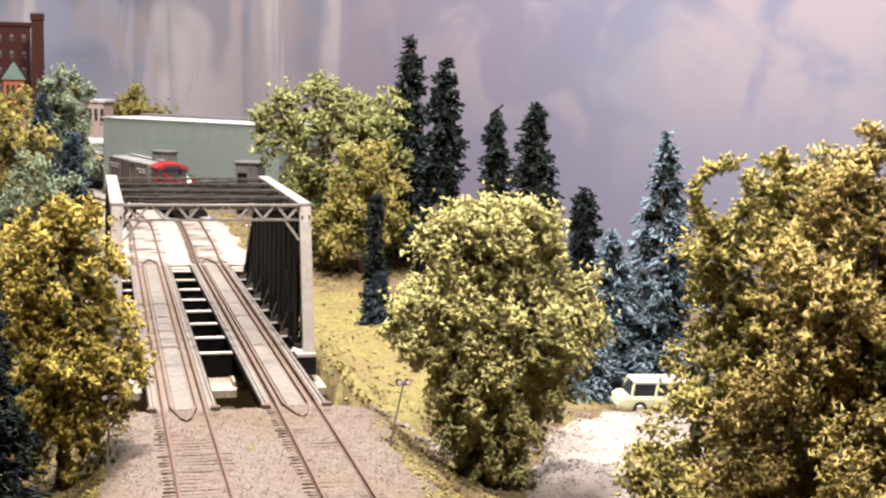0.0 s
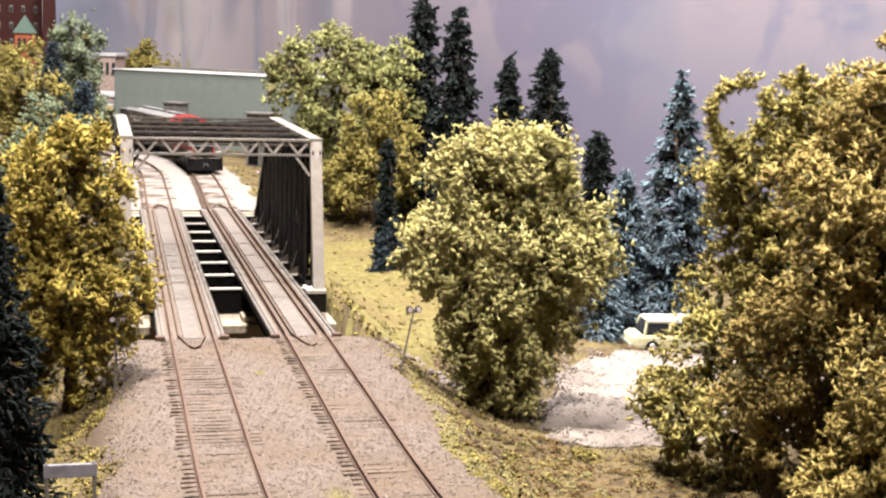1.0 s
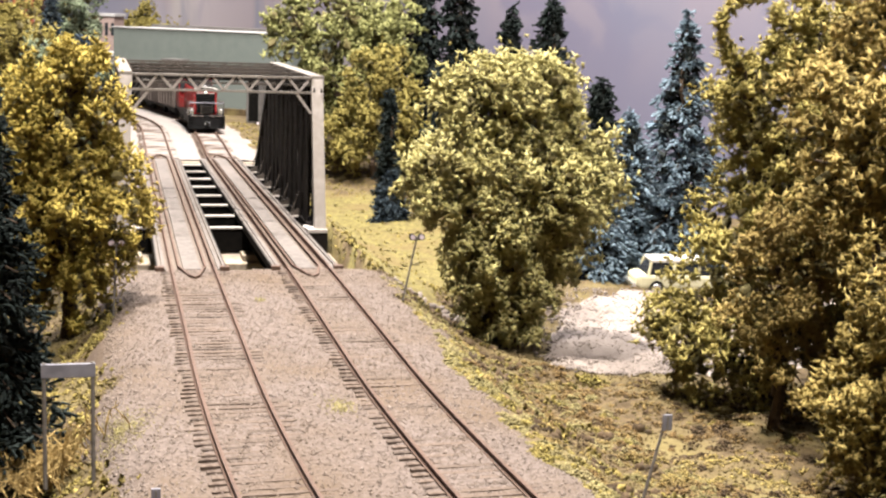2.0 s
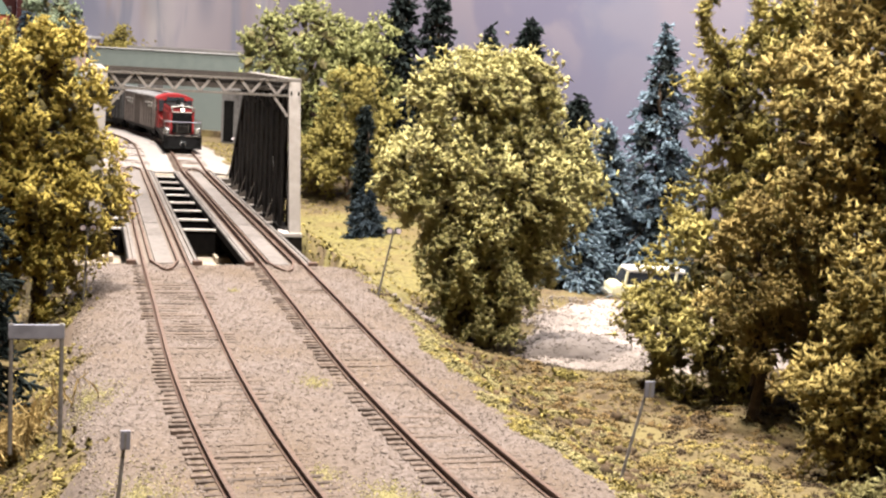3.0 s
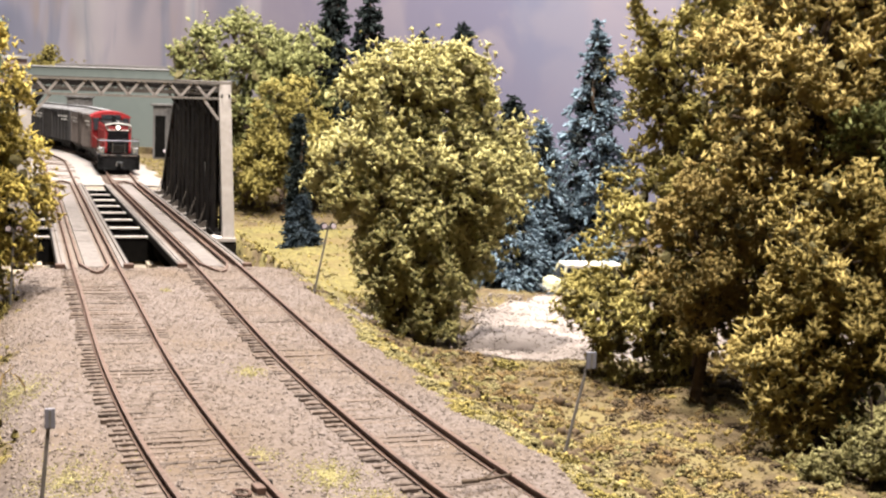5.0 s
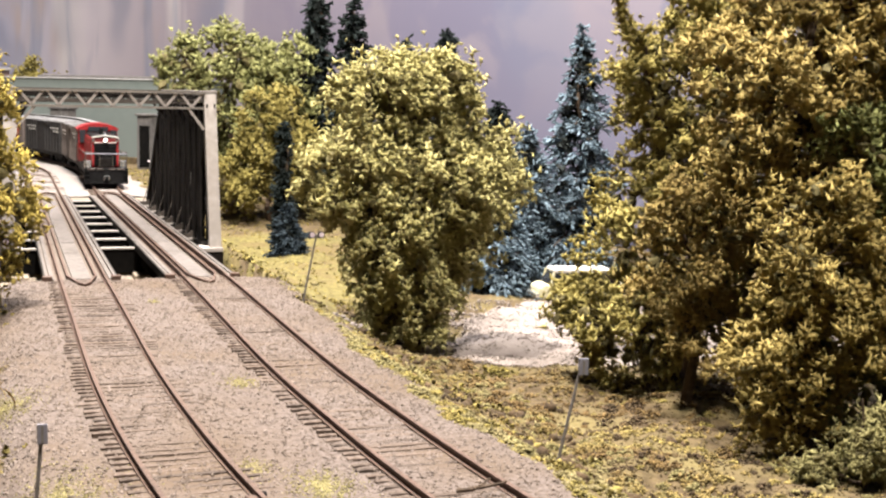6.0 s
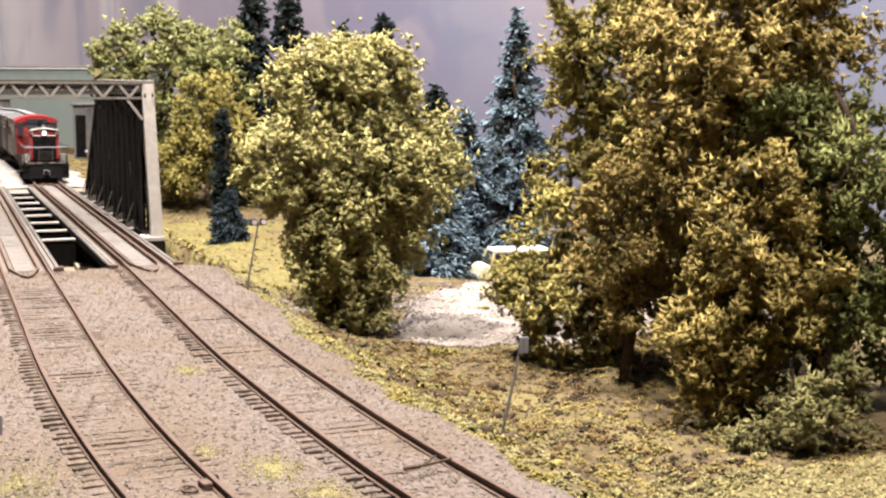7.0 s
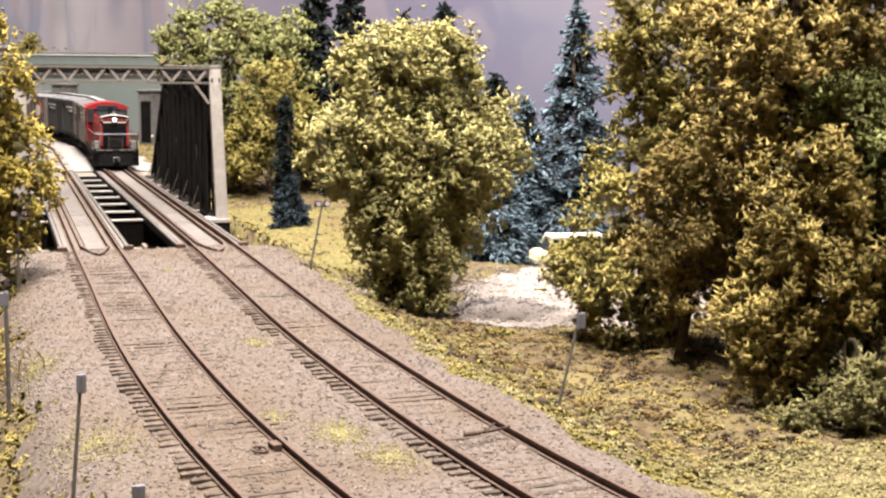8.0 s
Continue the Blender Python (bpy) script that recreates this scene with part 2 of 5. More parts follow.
def backdrop_mat():
    """A painted sky: soft lavender, blue and cream, streaked downwards, with puffs of cloud."""
    m = bpy.data.materials.new("painted_sky")
    m.use_nodes = True
    nt = m.node_tree
    N, L = nt.nodes, nt.links
    bsdf = N["Principled BSDF"]
    bsdf.inputs["Roughness"].default_value = 0.75
    tc = N.new("ShaderNodeTexCoord")
    def mapped(sx, sz):
        mp = N.new("ShaderNodeMapping")
        mp.inputs["Scale"].default_value = (sx, sx, sz)
        L.new(tc.outputs["Object"], mp.inputs["Vector"])
        return mp.outputs["Vector"]
    def nz(vec, scale, detail, dist=0.0):
        n = N.new("ShaderNodeTexNoise")
        n.inputs["Scale"].default_value, n.inputs["Detail"].default_value, n.inputs["Distortion"].default_value = scale, detail, dist
        L.new(vec, n.inputs["Vector"])
        return n.outputs["Fac"]
    def cr(fac, stops):
        r = N.new("ShaderNodeValToRGB")
        while len(r.color_ramp.elements) < len(stops):
            r.color_ramp.elements.new(0.5)
        for e, (p, c) in zip(r.color_ramp.elements, stops):
            e.position, e.color = p, (*c, 1)
        L.new(fac, r.inputs["Fac"])
        return r.outputs["Color"]
    def ranged(src, lo, hi, to=1.0):
        r = N.new("ShaderNodeMapRange")
        r.interpolation_type = "SMOOTHSTEP"
        r.inputs["From Min"].default_value, r.inputs["From Max"].default_value, r.inputs["To Max"].default_value = lo, hi, to
        L.new(src, r.inputs["Value"])
        return r.outputs["Result"]
    def product(p, q):
        x = N.new("ShaderNodeMath")
        x.operation = "MULTIPLY"
        L.new(p, x.inputs[0])
        L.new(q, x.inputs[1])
        return x.outputs[0]
    def over(fac, below, above):
        x = N.new("ShaderNodeMix")
        x.data_type = "RGBA"
        L.new(fac, x.inputs["Factor"])
        for k, c in ((6, below), (7, above)):
            if isinstance(c, tuple):
                x.inputs[k].default_value = (*c, 1)
            else:
                L.new(c, x.inputs[k])
        return x.outputs[2]
    sep = N.new("ShaderNodeSeparateXYZ")
    L.new(tc.outputs["Object"], sep.inputs["Vector"])
    # broad washes of colour from one end of the board to the other
    wash = cr(ranged(sep.outputs["X"], -0.35, 0.75), [(0.0, (0.175, 0.190, 0.270)), (0.18, (0.205, 0.200, 0.255)), (0.34, (0.335, 0.295, 0.315)), (0.46, (0.225, 0.192, 0.215)),
                                                      (0.60, (0.124, 0.107, 0.142)), (0.72, (0.100, 0.092, 0.134)), (0.86, (0.096, 0.098, 0.142)), (1.0, (0.100, 0.110, 0.160))])
    left_end = ranged(sep.outputs["X"], 0.34, 0.12)
    right_end = ranged(sep.outputs["X"], 0.18, 0.34)
    runs = mapped(1, 0.16)
    col = over(product(ranged(nz(runs, 11.0, 4.0, 0.6), 0.50, 0.66, 0.85), left_end), wash, (0.36, 0.325, 0.32))
    col = over(product(ranged(nz(mapped(1.3, 0.24), 8.0, 4.0, 0.8), 0.54, 0.68, 0.75), left_end), col, (0.135, 0.15, 0.205))
    col = over(product(ranged(nz(mapped(0.8, 0.30), 13.0, 3.0, 0.4), 0.56, 0.70, 0.6), left_end), col, (0.26, 0.195, 0.165))
    # soft cream and rose clouds, denser higher up
    high = ranged(sep.outputs["Z"], 0.02, 0.20)
    col = over(product(ranged(nz(mapped(1, 1.5), 7.5, 4.0, 0.6), 0.46, 0.62, 0.9), product(right_end, high)), col, (0.165, 0.14, 0.16))
    col = over(product(ranged(nz(mapped(1.2, 1.2), 5.0, 2.0, 0.3), 0.52, 0.66, 0.5), high), col, (0.095, 0.105, 0.15))
    L.new(col, bsdf.inputs["Base Color"])
    return m


SKY = backdrop_mat()


# ---- the two tracks' lines ----
def line_of(points):
    """A smooth dense line through points (x, y) in order of y."""
    xs, ys = np.array(points, float).T
    y = np.arange(ys[0], ys[-1], 2.0)
    x = np.interp(y, ys, xs)
    pad = np.r_[2 * x[0] - x[1:31][::-1], x, 2 * x[-1] - x[-31:-1][::-1]]
    k = np.hanning(61)
    x = np.convolve(pad, k / k.sum(), "valid")
    return np.stack([x, y], 1)


def bend(line, radius, length):
    """The line carried on by an arc to the left."""
    d = line[-1] - line[-6]
    a0 = math.atan2(d[0], d[1])
    s = np.arange(2.0, length, 2.0)
    a = a0 - s / radius
    return np.r_[line, line[-1] + np.cumsum(np.stack([np.sin(a), np.cos(a)], 1) * 2.0, 0)]


LEFT = bend(line_of([(6, -480), (-4, -440), (-10.5, -400), (-17.0, -352), (-21.0, -313), (-23.9, -262), (-25.3, -195), (-24.3, -98), (-23.7, 0), (-21.4, 217), (-19.0, 436), (-17.8, 520), (-16.0, 650)]), 850, 700)
RIGHT = bend(line_of([(56, -480), (45, -440), (37.0, -400), (30.2, -352), (26.8, -310), (24.5, -257), (22.8, -197), (24.0, -110), (25.0, -10), (24.8, 212), (24.4, 436), (28.0, 540), (30.0, 690)]), 900, 700)


class Path:
    def __init__(self, pts):
        self.p = pts
        self.s = np.r_[0, np.cumsum(np.hypot(*np.diff(pts, axis=0).T))]

    def point(self, s):
        return np.array([np.interp(s, self.s, self.p[:, 0]), np.interp(s, self.s, self.p[:, 1])])

    def s_of_y(self, y):
        return float(np.interp(y, self.p[:, 1], self.s))


PL, PR = Path(LEFT), Path(RIGHT)


# ---- the ground ----
def sstep(a, b, v):
    t = np.clip((v - a) / (b - a), 0, 1)
    return t * t * (3 - 2 * t)


def wavy(x, y, seed=0.0):
    return (np.sin(x * 0.061 + y * 0.043 + seed) + np.sin(x * 0.113 - y * 0.087 + 2 * seed) * 0.6 + np.sin(x * 0.021 + y * 0.172 + 3 * seed) * 0.5
            + np.sin(x * 0.27 + 0.31 * y + seed) * 0.25 + np.sin(0.41 * x - 0.29 * y) * 0.2)


def track_middle(x, y):
    """Distance across from the middle of the two tracks, also round the far bend."""
    mid = (LEFT[: min(len(LEFT), len(RIGHT))] + RIGHT[: min(len(LEFT), len(RIGHT))]) / 2
    c = np.interp(y, mid[:, 1], mid[:, 0])
    return x - c


def ground_z(x, y):
    x, y = np.asarray(x, float), np.asarray(y, float)
    d = track_middle(x, y)
    right = -16 - 3 * sstep(-250, -50, y) - 7 * sstep(75, 120, d) * sstep(-140, -50, y) * (1 - sstep(100, 300, y)) - 25 * sstep(80, 420, y) * sstep(45, 110, d) + 10 * sstep(520, 800, y)
    left = -18 + 2 * sstep(400, 700, y)
    off = np.where(d > 0, right * sstep(50, 88, d), left * sstep(47, 82, -d))
    z = -3.2 + off * 0.95 + wavy(x, y) * (0.25 + 1.15 * sstep(55, 90, np.abs(d)))
    edge = np.where(d > 0, 66 + 64 * sstep(640, 740, y), 120)
    far = sstep(440, 520, y) * (1 - sstep(edge, edge + 46, np.abs(d)))
    z = z * (1 - far) + (-3.4 + 0.3 * wavy(x, y)) * far
    # a hollow under the rocky edge of the turf bank
    hx, hy = x - 74, y - 2
    z = z - 7.0 * np.exp(-(((hx * 0.62 + hy * 0.78) / 5.0) ** 2) - (((hx * 0.78 - hy * 0.62) / 15.0) ** 2))
    # the cut under the bridge
    cut = sstep(2, 8, y) * (1 - sstep(424, 430, y)) * (1 - sstep(52, 60, x)) * sstep(-92, -76, x)
    return z * (1 - cut) + (-78 + wavy(x, y)) * cut


def axis(*spans):
    out = []
    for a, b, step in spans:
        out.append(np.arange(a, b, step))
    return np.concatenate(out + [[spans[-1][1]]])


gx = axis((-1500, -160, 60), (-160, 330, 3.5), (330, 700, 15), (700, 2000, 65))
gy = axis((-1500, -480, 60), (-480, 480, 3.5), (480, 900, 10), (900, 2200, 50))
X, Y = np.meshgrid(gx, gy)
Z = ground_z(X, Y)
nx = len(gx)
idx = (np.arange(len(gy) - 1)[:, None] * nx + np.arange(nx - 1)[None]).ravel()
ground = raw("ground", np.stack([X.ravel(), Y.ravel(), Z.ravel()], 1), np.stack([idx, idx + 1, idx + nx + 1, idx + nx], 1), EARTH, smooth=True)
tagged(ground, "olive and brown scenery ground with scattered turf", "ground", kind="structure")


def strip(name, pts, lo, hi, n, zfun, material, label, category):
    """A strip along pts from lo to hi across it."""
    d = np.gradient(pts, axis=0)
    nrm = np.stack([d[:, 1], -d[:, 0]], 1) / np.hypot(*d.T)[:, None]
    u = np.linspace(lo, hi, n)
    P = pts[:, None] + nrm[:, None] * u[None, :, None]
    z = zfun(P[..., 0], P[..., 1], u[None].repeat(len(pts), 0))
    V = np.concatenate([P, z[..., None]], 2).reshape(-1, 3)
    i = (np.arange(len(pts) - 1)[:, None] * n + np.arange(n - 1)[None]).ravel()
    ob = raw(name, V, np.stack([i, i + 1, i + n + 1, i + n], 1), material, smooth=True)
    return tagged(ob, label, category, kind="structure")


m = min(len(LEFT), len(RIGHT))
MID = (LEFT[:m] + RIGHT[:m]) / 2


def bed_z(x, y, u):
    """The ballast lies a little lower between and outside the tracks and runs out down the shoulders."""
    on = np.minimum(np.abs(u + 24.5), np.abs(u - 24.5))
    low = 0.6 * np.exp(-(((u + 37.5) / 4) ** 2)) + 0.6 * np.exp(-(((u - 11.5) / 4) ** 2))
    low = low + 0.28 * np.exp(-(((u + 24.5) / 6.5) ** 2)) * sstep(-190, -150, y) * (1 - sstep(-70, -40, y))
    z = -1.33 - 0.08 * np.exp(-((on / 7.5) ** 2)) - low - 0.35 * sstep(14, 22, on) - 1.3 * sstep(47, 56, np.abs(u)) + 0.14 * wavy(x * 2, y * 2) + 0.12 * np.sin(x * 1.9 + y * 1.1) * np.sin(y * 1.7 - x)
    out = sstep(50, 66, np.abs(u) + 8.0 * sstep(0, 10, u) * (1 - sstep(-200, -60, y)) + 3.0 * np.sin(y * 0.07) + 1.5 * np.sin(y * 0.19))
    return z * (1 - out) + (ground_z(x, y) - 1.2) * out


near = MID[(MID[:, 1] < 1.0)]
far_bed = MID[(MID[:, 1] > 432.0)]
strip("ballast_near", near, -68, 68, 75, bed_z, BALLAST, "pinkish tan ballast bed under both tracks", "ballast")
strip("ballast_far", far_bed[::3], -62, 62, 50, bed_z, BALLAST_LIT, "ballast bed beyond the bridge, paler for the strong light there", "ballast")


def patch(name, ring, lift, material, label, category):
    """A thin uneven sheet on the ground inside a closed outline of points round its middle."""
    ring = np.array(ring, float)
    mid = ring.mean(0)
    a = np.unwrap(np.arctan2(*(ring - mid).T[::-1]))
    r = np.hypot(*(ring - mid).T)
    o = np.argsort(a % (2 * np.pi))
    ang = np.linspace(0, 2 * np.pi, 97)[:-1]
    rad = np.interp(ang, (a % (2 * np.pi))[o], r[o], period=2 * np.pi) * (1 + 0.03 * np.sin(ang * 17) + 0.02 * np.sin(ang * 31 + 1))
    rows = np.linspace(0, 1, 30)[1:]
    P = mid + np.stack([np.cos(ang), np.sin(ang)], 1)[None] * (rad[None] * rows[:, None])[..., None]
    P = np.concatenate([mid[None] + 0 * P[0, :1], P.reshape(-1, 2)])
    rr = np.r_[0, np.repeat(rows, 96)]
    z = ground_z(P[:, 0], P[:, 1]) + lift * (1 - sstep(0.88, 1.0, rr)) - 1.0 * sstep(0.94, 1.0, rr)
    V = np.c_[P, z]
    bm = B()
    vs = [bm.verts.new(v) for v in V]
    for k in range(96):
        bm.faces.new((vs[0], vs[1 + k], vs[1 + (k + 1) % 96]))
        for j in range(len(rows) - 1):
            b0 = 1 + j * 96
            bm.faces.new((vs[b0 + k], vs[b0 + 96 + k], vs[b0 + 96 + (k + 1) % 96], vs[b0 + (k + 1) % 96]))
    for fc in bm.faces:
        fc.smooth = True
    return tagged(part(name, bm, material), label, category, kind="structure")


patch("turf_bank", [(58, 14), (66, -6), (84, -20), (100, 40), (150, 150), (215, 330), (240, 520), (180, 580), (90, 560), (64, 440), (60, 200)], 0.9, SHEET, "yellow-green turf bank sloping beside the bridge", "grass")
patch("gravel_lot", [(112, -100), (150, -108), (230, -120), (300, -60), (310, 30), (250, 70), (190, 62), (140, -5), (118, -45)], 1.6, GRAVEL, "pale crushed gravel clearing below the track", "gravel")

patch("turf_front", [(70, -316), (76, -345), (100, -420), (200, -430), (270, -330), (240, -280), (190, -294), (150, -304), (110, -306), (88, -306)], 0.9, SHEET_PALE, "pale yellow turf along the front of the bank", "grass")
patch("turf_right", [(205, -190), (240, -230), (330, -200), (350, -100), (300, -90), (230, -135)], 0.9, SHEET_PALE, "pale yellow turf behind the autumn trees", "grass")

# the painted sky behind and the room round it
bm = B()
ring = [(-1480, 900), (-1440, 1500), (-1100, 1800), (-500, 1850), (-120, 1780), (120, 1480), (260, 1080), (340, 760), (420, 480), (520, 200), (640, -120), (760, -500), (860, -900)]
cur = np.array(ring, float)
tt = np.linspace(0, len(cur) - 1, 80)
cx, cy = np.interp(tt, range(len(cur)), cur[:, 0]), np.interp(tt, range(len(cur)), cur[:, 1])
kk = np.hanning(13) / np.hanning(13).sum()
cx = np.r_[cx[:6], np.convolve(cx, kk, "valid"), cx[-6:]]
cy = np.r_[cy[:6], np.convolve(cy, kk, "valid"), cy[-6:]]
lo = [bm.verts.new((a, b, -60)) for a, b in zip(cx, cy)]
hi = [bm.verts.new((a, b, 900)) for a, b in zip(cx, cy)]
for k in range(79):
    bm.faces.new((lo[k], lo[k + 1], hi[k + 1], hi[k])).smooth = True
sky = part("backdrop", bm, SKY)
tagged(sky, "curved painted backdrop of lavender sky and clouds", "backdrop", kind="structure")
sol = sky.modifiers.new("thick", "SOLIDIFY")
sol.thickness = 0.006
sol.use_rim = False

# unseen room shell, near-black so that little light bounces back
for name, b in (("wall_north", (-1560, 2060, 2200, 2260, -120, 1500)), ("wall_south", (-1560, 2060, -1560, -1500, -120, 1500)),
                ("wall_west", (-1560, -1500, -1500, 2200, -120, 1500)), ("wall_east", (2000, 2060, -1500, 2200, -120, 1500)), ("ceiling", (-1560, 2060, -1560, 2260, 1500, 1560))):
    tagged(part(name, box(B(), *b), WALLPAINT), "plain painted wall of the layout room" if "wall" in name else "plain painted ceiling of the layout room", "wall" if "wall" in name else "ceiling", kind="structure")


# ---- tracks ----
def rail_mesh(path, s0, s1, off, step=6.0, z0=-1.2, h=1.9, w=1.15):
    """One rail with head, web and foot, swept along a path at an offset."""
    prof = [(-w * 0.75, 0), (-w * 0.75, h * 0.15), (-w * 0.16, h * 0.25), (-w * 0.16, h * 0.62), (-w * 0.42, h * 0.7), (-w * 0.42, h),
            (w * 0.42, h), (w * 0.42, h * 0.7), (w * 0.16, h * 0.62), (w * 0.16, h * 0.25), (w * 0.75, h * 0.15), (w * 0.75, 0)]
    s = np.arange(s0, s1 + step, step)
    s[-1] = s1
    c = np.array([path.point(a) for a in s])
    d = np.array([path.point(a + 2) - path.point(a - 2) for a in s])
    nrm = np.stack([d[:, 1], -d[:, 0]], 1) / np.hypot(*d.T)[:, None]
    V = np.array([[(*(c[i] + nrm[i] * (off + u)), z0 + v) for u, v in prof] for i in range(len(s))]).reshape(-1, 3)
    n = len(prof)
    F = [(i * n + j, i * n + (j + 1) % n, (i + 1) * n + (j + 1) % n, (i + 1) * n + j) for i in range(len(s) - 1) for j in range(n)]
    return V, F


TIE_MESHES = []
for k in range(4):
    tb = box(B(), -14.0 + 0.35 * k, 14.2 - 0.2 * k, -0.85, 0.85, -3.2, -1.15 - 0.05 * k, 0.15)
    tb.transform(Matrix.Scale(K, 4))
    me = bpy.data.meshes.new("tie")
    tb.to_mesh(me)
    tb.free()
    me.materials.append(TIE)
    TIE_MESHES.append(me)


def track(label, path, y0, y1, far_s=None):
    s0 = path.s_of_y(y0)
    s1 = path.s_of_y(y1) if far_s is None else far_s
    thing = empty("track", Matrix(), label, "railway track", "railway tracks")
    for off in (-8.85, 8.85):
        raw("rail", *rail_mesh(path, s0, s1, off), RAIL, thing)
    r = random.Random(int(y0 * 7 + path.p[0, 0]))
    s, n = s0 + 3, 0
    while s < s1 - 2 and n < 290:
        p, q = path.point(s), path.point(s + 1)
        d = q - p
        rz = -math.degrees(math.atan2(d[0], d[1]))
        ob = new("tie", r.choice(TIE_MESHES))
        ob.parent = thing
        ob.matrix_local = at(p[0] + r.uniform(-0.5, 0.5), p[1], r.uniform(-0.25, 0.05), rz + r.uniform(-1.2, 1.2))
        s += 4.3 + r.uniform(-0.25, 0.25)
        n += 1
    return thing


# ---- the bridge, in its own frame (x across from its middle, y along) ----
bridge = empty("truss_bridge", Matrix(), "weathered grey double-track steel truss bridge over a dark cut", "bridge")
DY0, DY1 = 0.0, 436.0
PY = [127 + 41.4 * k for k in range(7)]  # panel points
def decked(bm, side):
    """Lays a deck piece, drawn about x = 0, on the line of one of the two tracks."""
    x0, slope = ((-23.7, 0.0108), (25.0, -0.0014))[side]
    bm.transform(Matrix.Translation((x0, 0, 0)) @ Matrix.Rotation(-math.atan(slope), 4, "Z"))
    return bm


for side in (0, 1):
    deck = part("deck", decked(box(B(), -14.2, 14.2, DY0, DY1, -2.6, -1.9), side), DECK_DARK, bridge, "brown deck between grey boards")
    for a, b, zt in ((-14.2, -13.0, -0.9), (-12.5, -10.8, -1.1), (-3.7, 3.7, -1.0), (10.8, 12.5, -1.1), (13.0, 14.2, -0.9)):
        part("deck_board", decked(box(B(), a, b, DY0, DY1 - 1, -2.0, zt, 0.2), side), DECK, deck, "grey weathered walkway board")
    for a in (-14.5, 14.5):
        part("edge_angle", decked(box(B(), a - 0.3, a + 0.3, DY0 + 1, DY1, -4.5, -1.2), side), STEEL_DARK, deck)
    # stringers black: the shade under the deck is in their colour
    for a in (-10.2, 10.2):
        part("stringer", decked(box(B(), a - 1.6, a + 1.6, DY0 + 2, DY1, -12, -2.6), side), SHADE_BLACK, bridge)
    part("end_angle", decked(box(B(), -15.5, -11.5, -2, 1.5, -3, 0.2, 0.3), side), RAIL, deck)
    part("end_angle", decked(box(B(), 11.5, 15.5, -2, 1.5, -3, 0.2, 0.3), side), RAIL, deck)
    # guard rails inside the running rails, closing to a point past both ends
    g = B()
    for sgn in (-1, 1):
        for y0_, s_ in ((2, -1), (DY1, 1)):
            beam(g, (sgn * 5.6, y0_, -0.5), (sgn * 2.0, y0_ + s_ * 19, -0.7), 0.8, 1.2)
            beam(g, (sgn * 2.0, y0_ + s_ * 19, -0.7), (0, y0_ + s_ * 22, -0.9), 0.8, 1.2)
        beam(g, (sgn * 5.6, 2, -0.6), (sgn * 5.6, DY1, -0.6), 0.8, 1.2)
    part("guard_rail", decked(g, side), RAIL, bridge, "rusty inner guard rails meeting in a point")
    for off in (-8.85, 8.85):
        bm = box(B(), off - 0.35, off + 0.35, -1, 437, -0.1, 0.8)
        box(bm, off - 0.75, off + 0.75, -1, 437, -1.9, -1.6)
        box(bm, off - 0.2, off + 0.2, -1, 437, -1.6, -0.1)
        part("running_rail", decked(bm, side), RAIL, bridge, "rusty running rail")
for y in PY + [417]:
    fb = part("floor_beam", box(B(), -74 if y < 380 else -48, 48, y - 1.7, y + 1.7, -3.9, -3.1), STEEL, bridge, "pale top flange of a floor beam")
    # only the flange is pale; the web's black stands for shade
    part("web", box(B(), -48, 48, y - 0.4, y + 0.4, -16, -3.9), SHADE_BLACK, fb, "web coloured black for the shade below the deck")
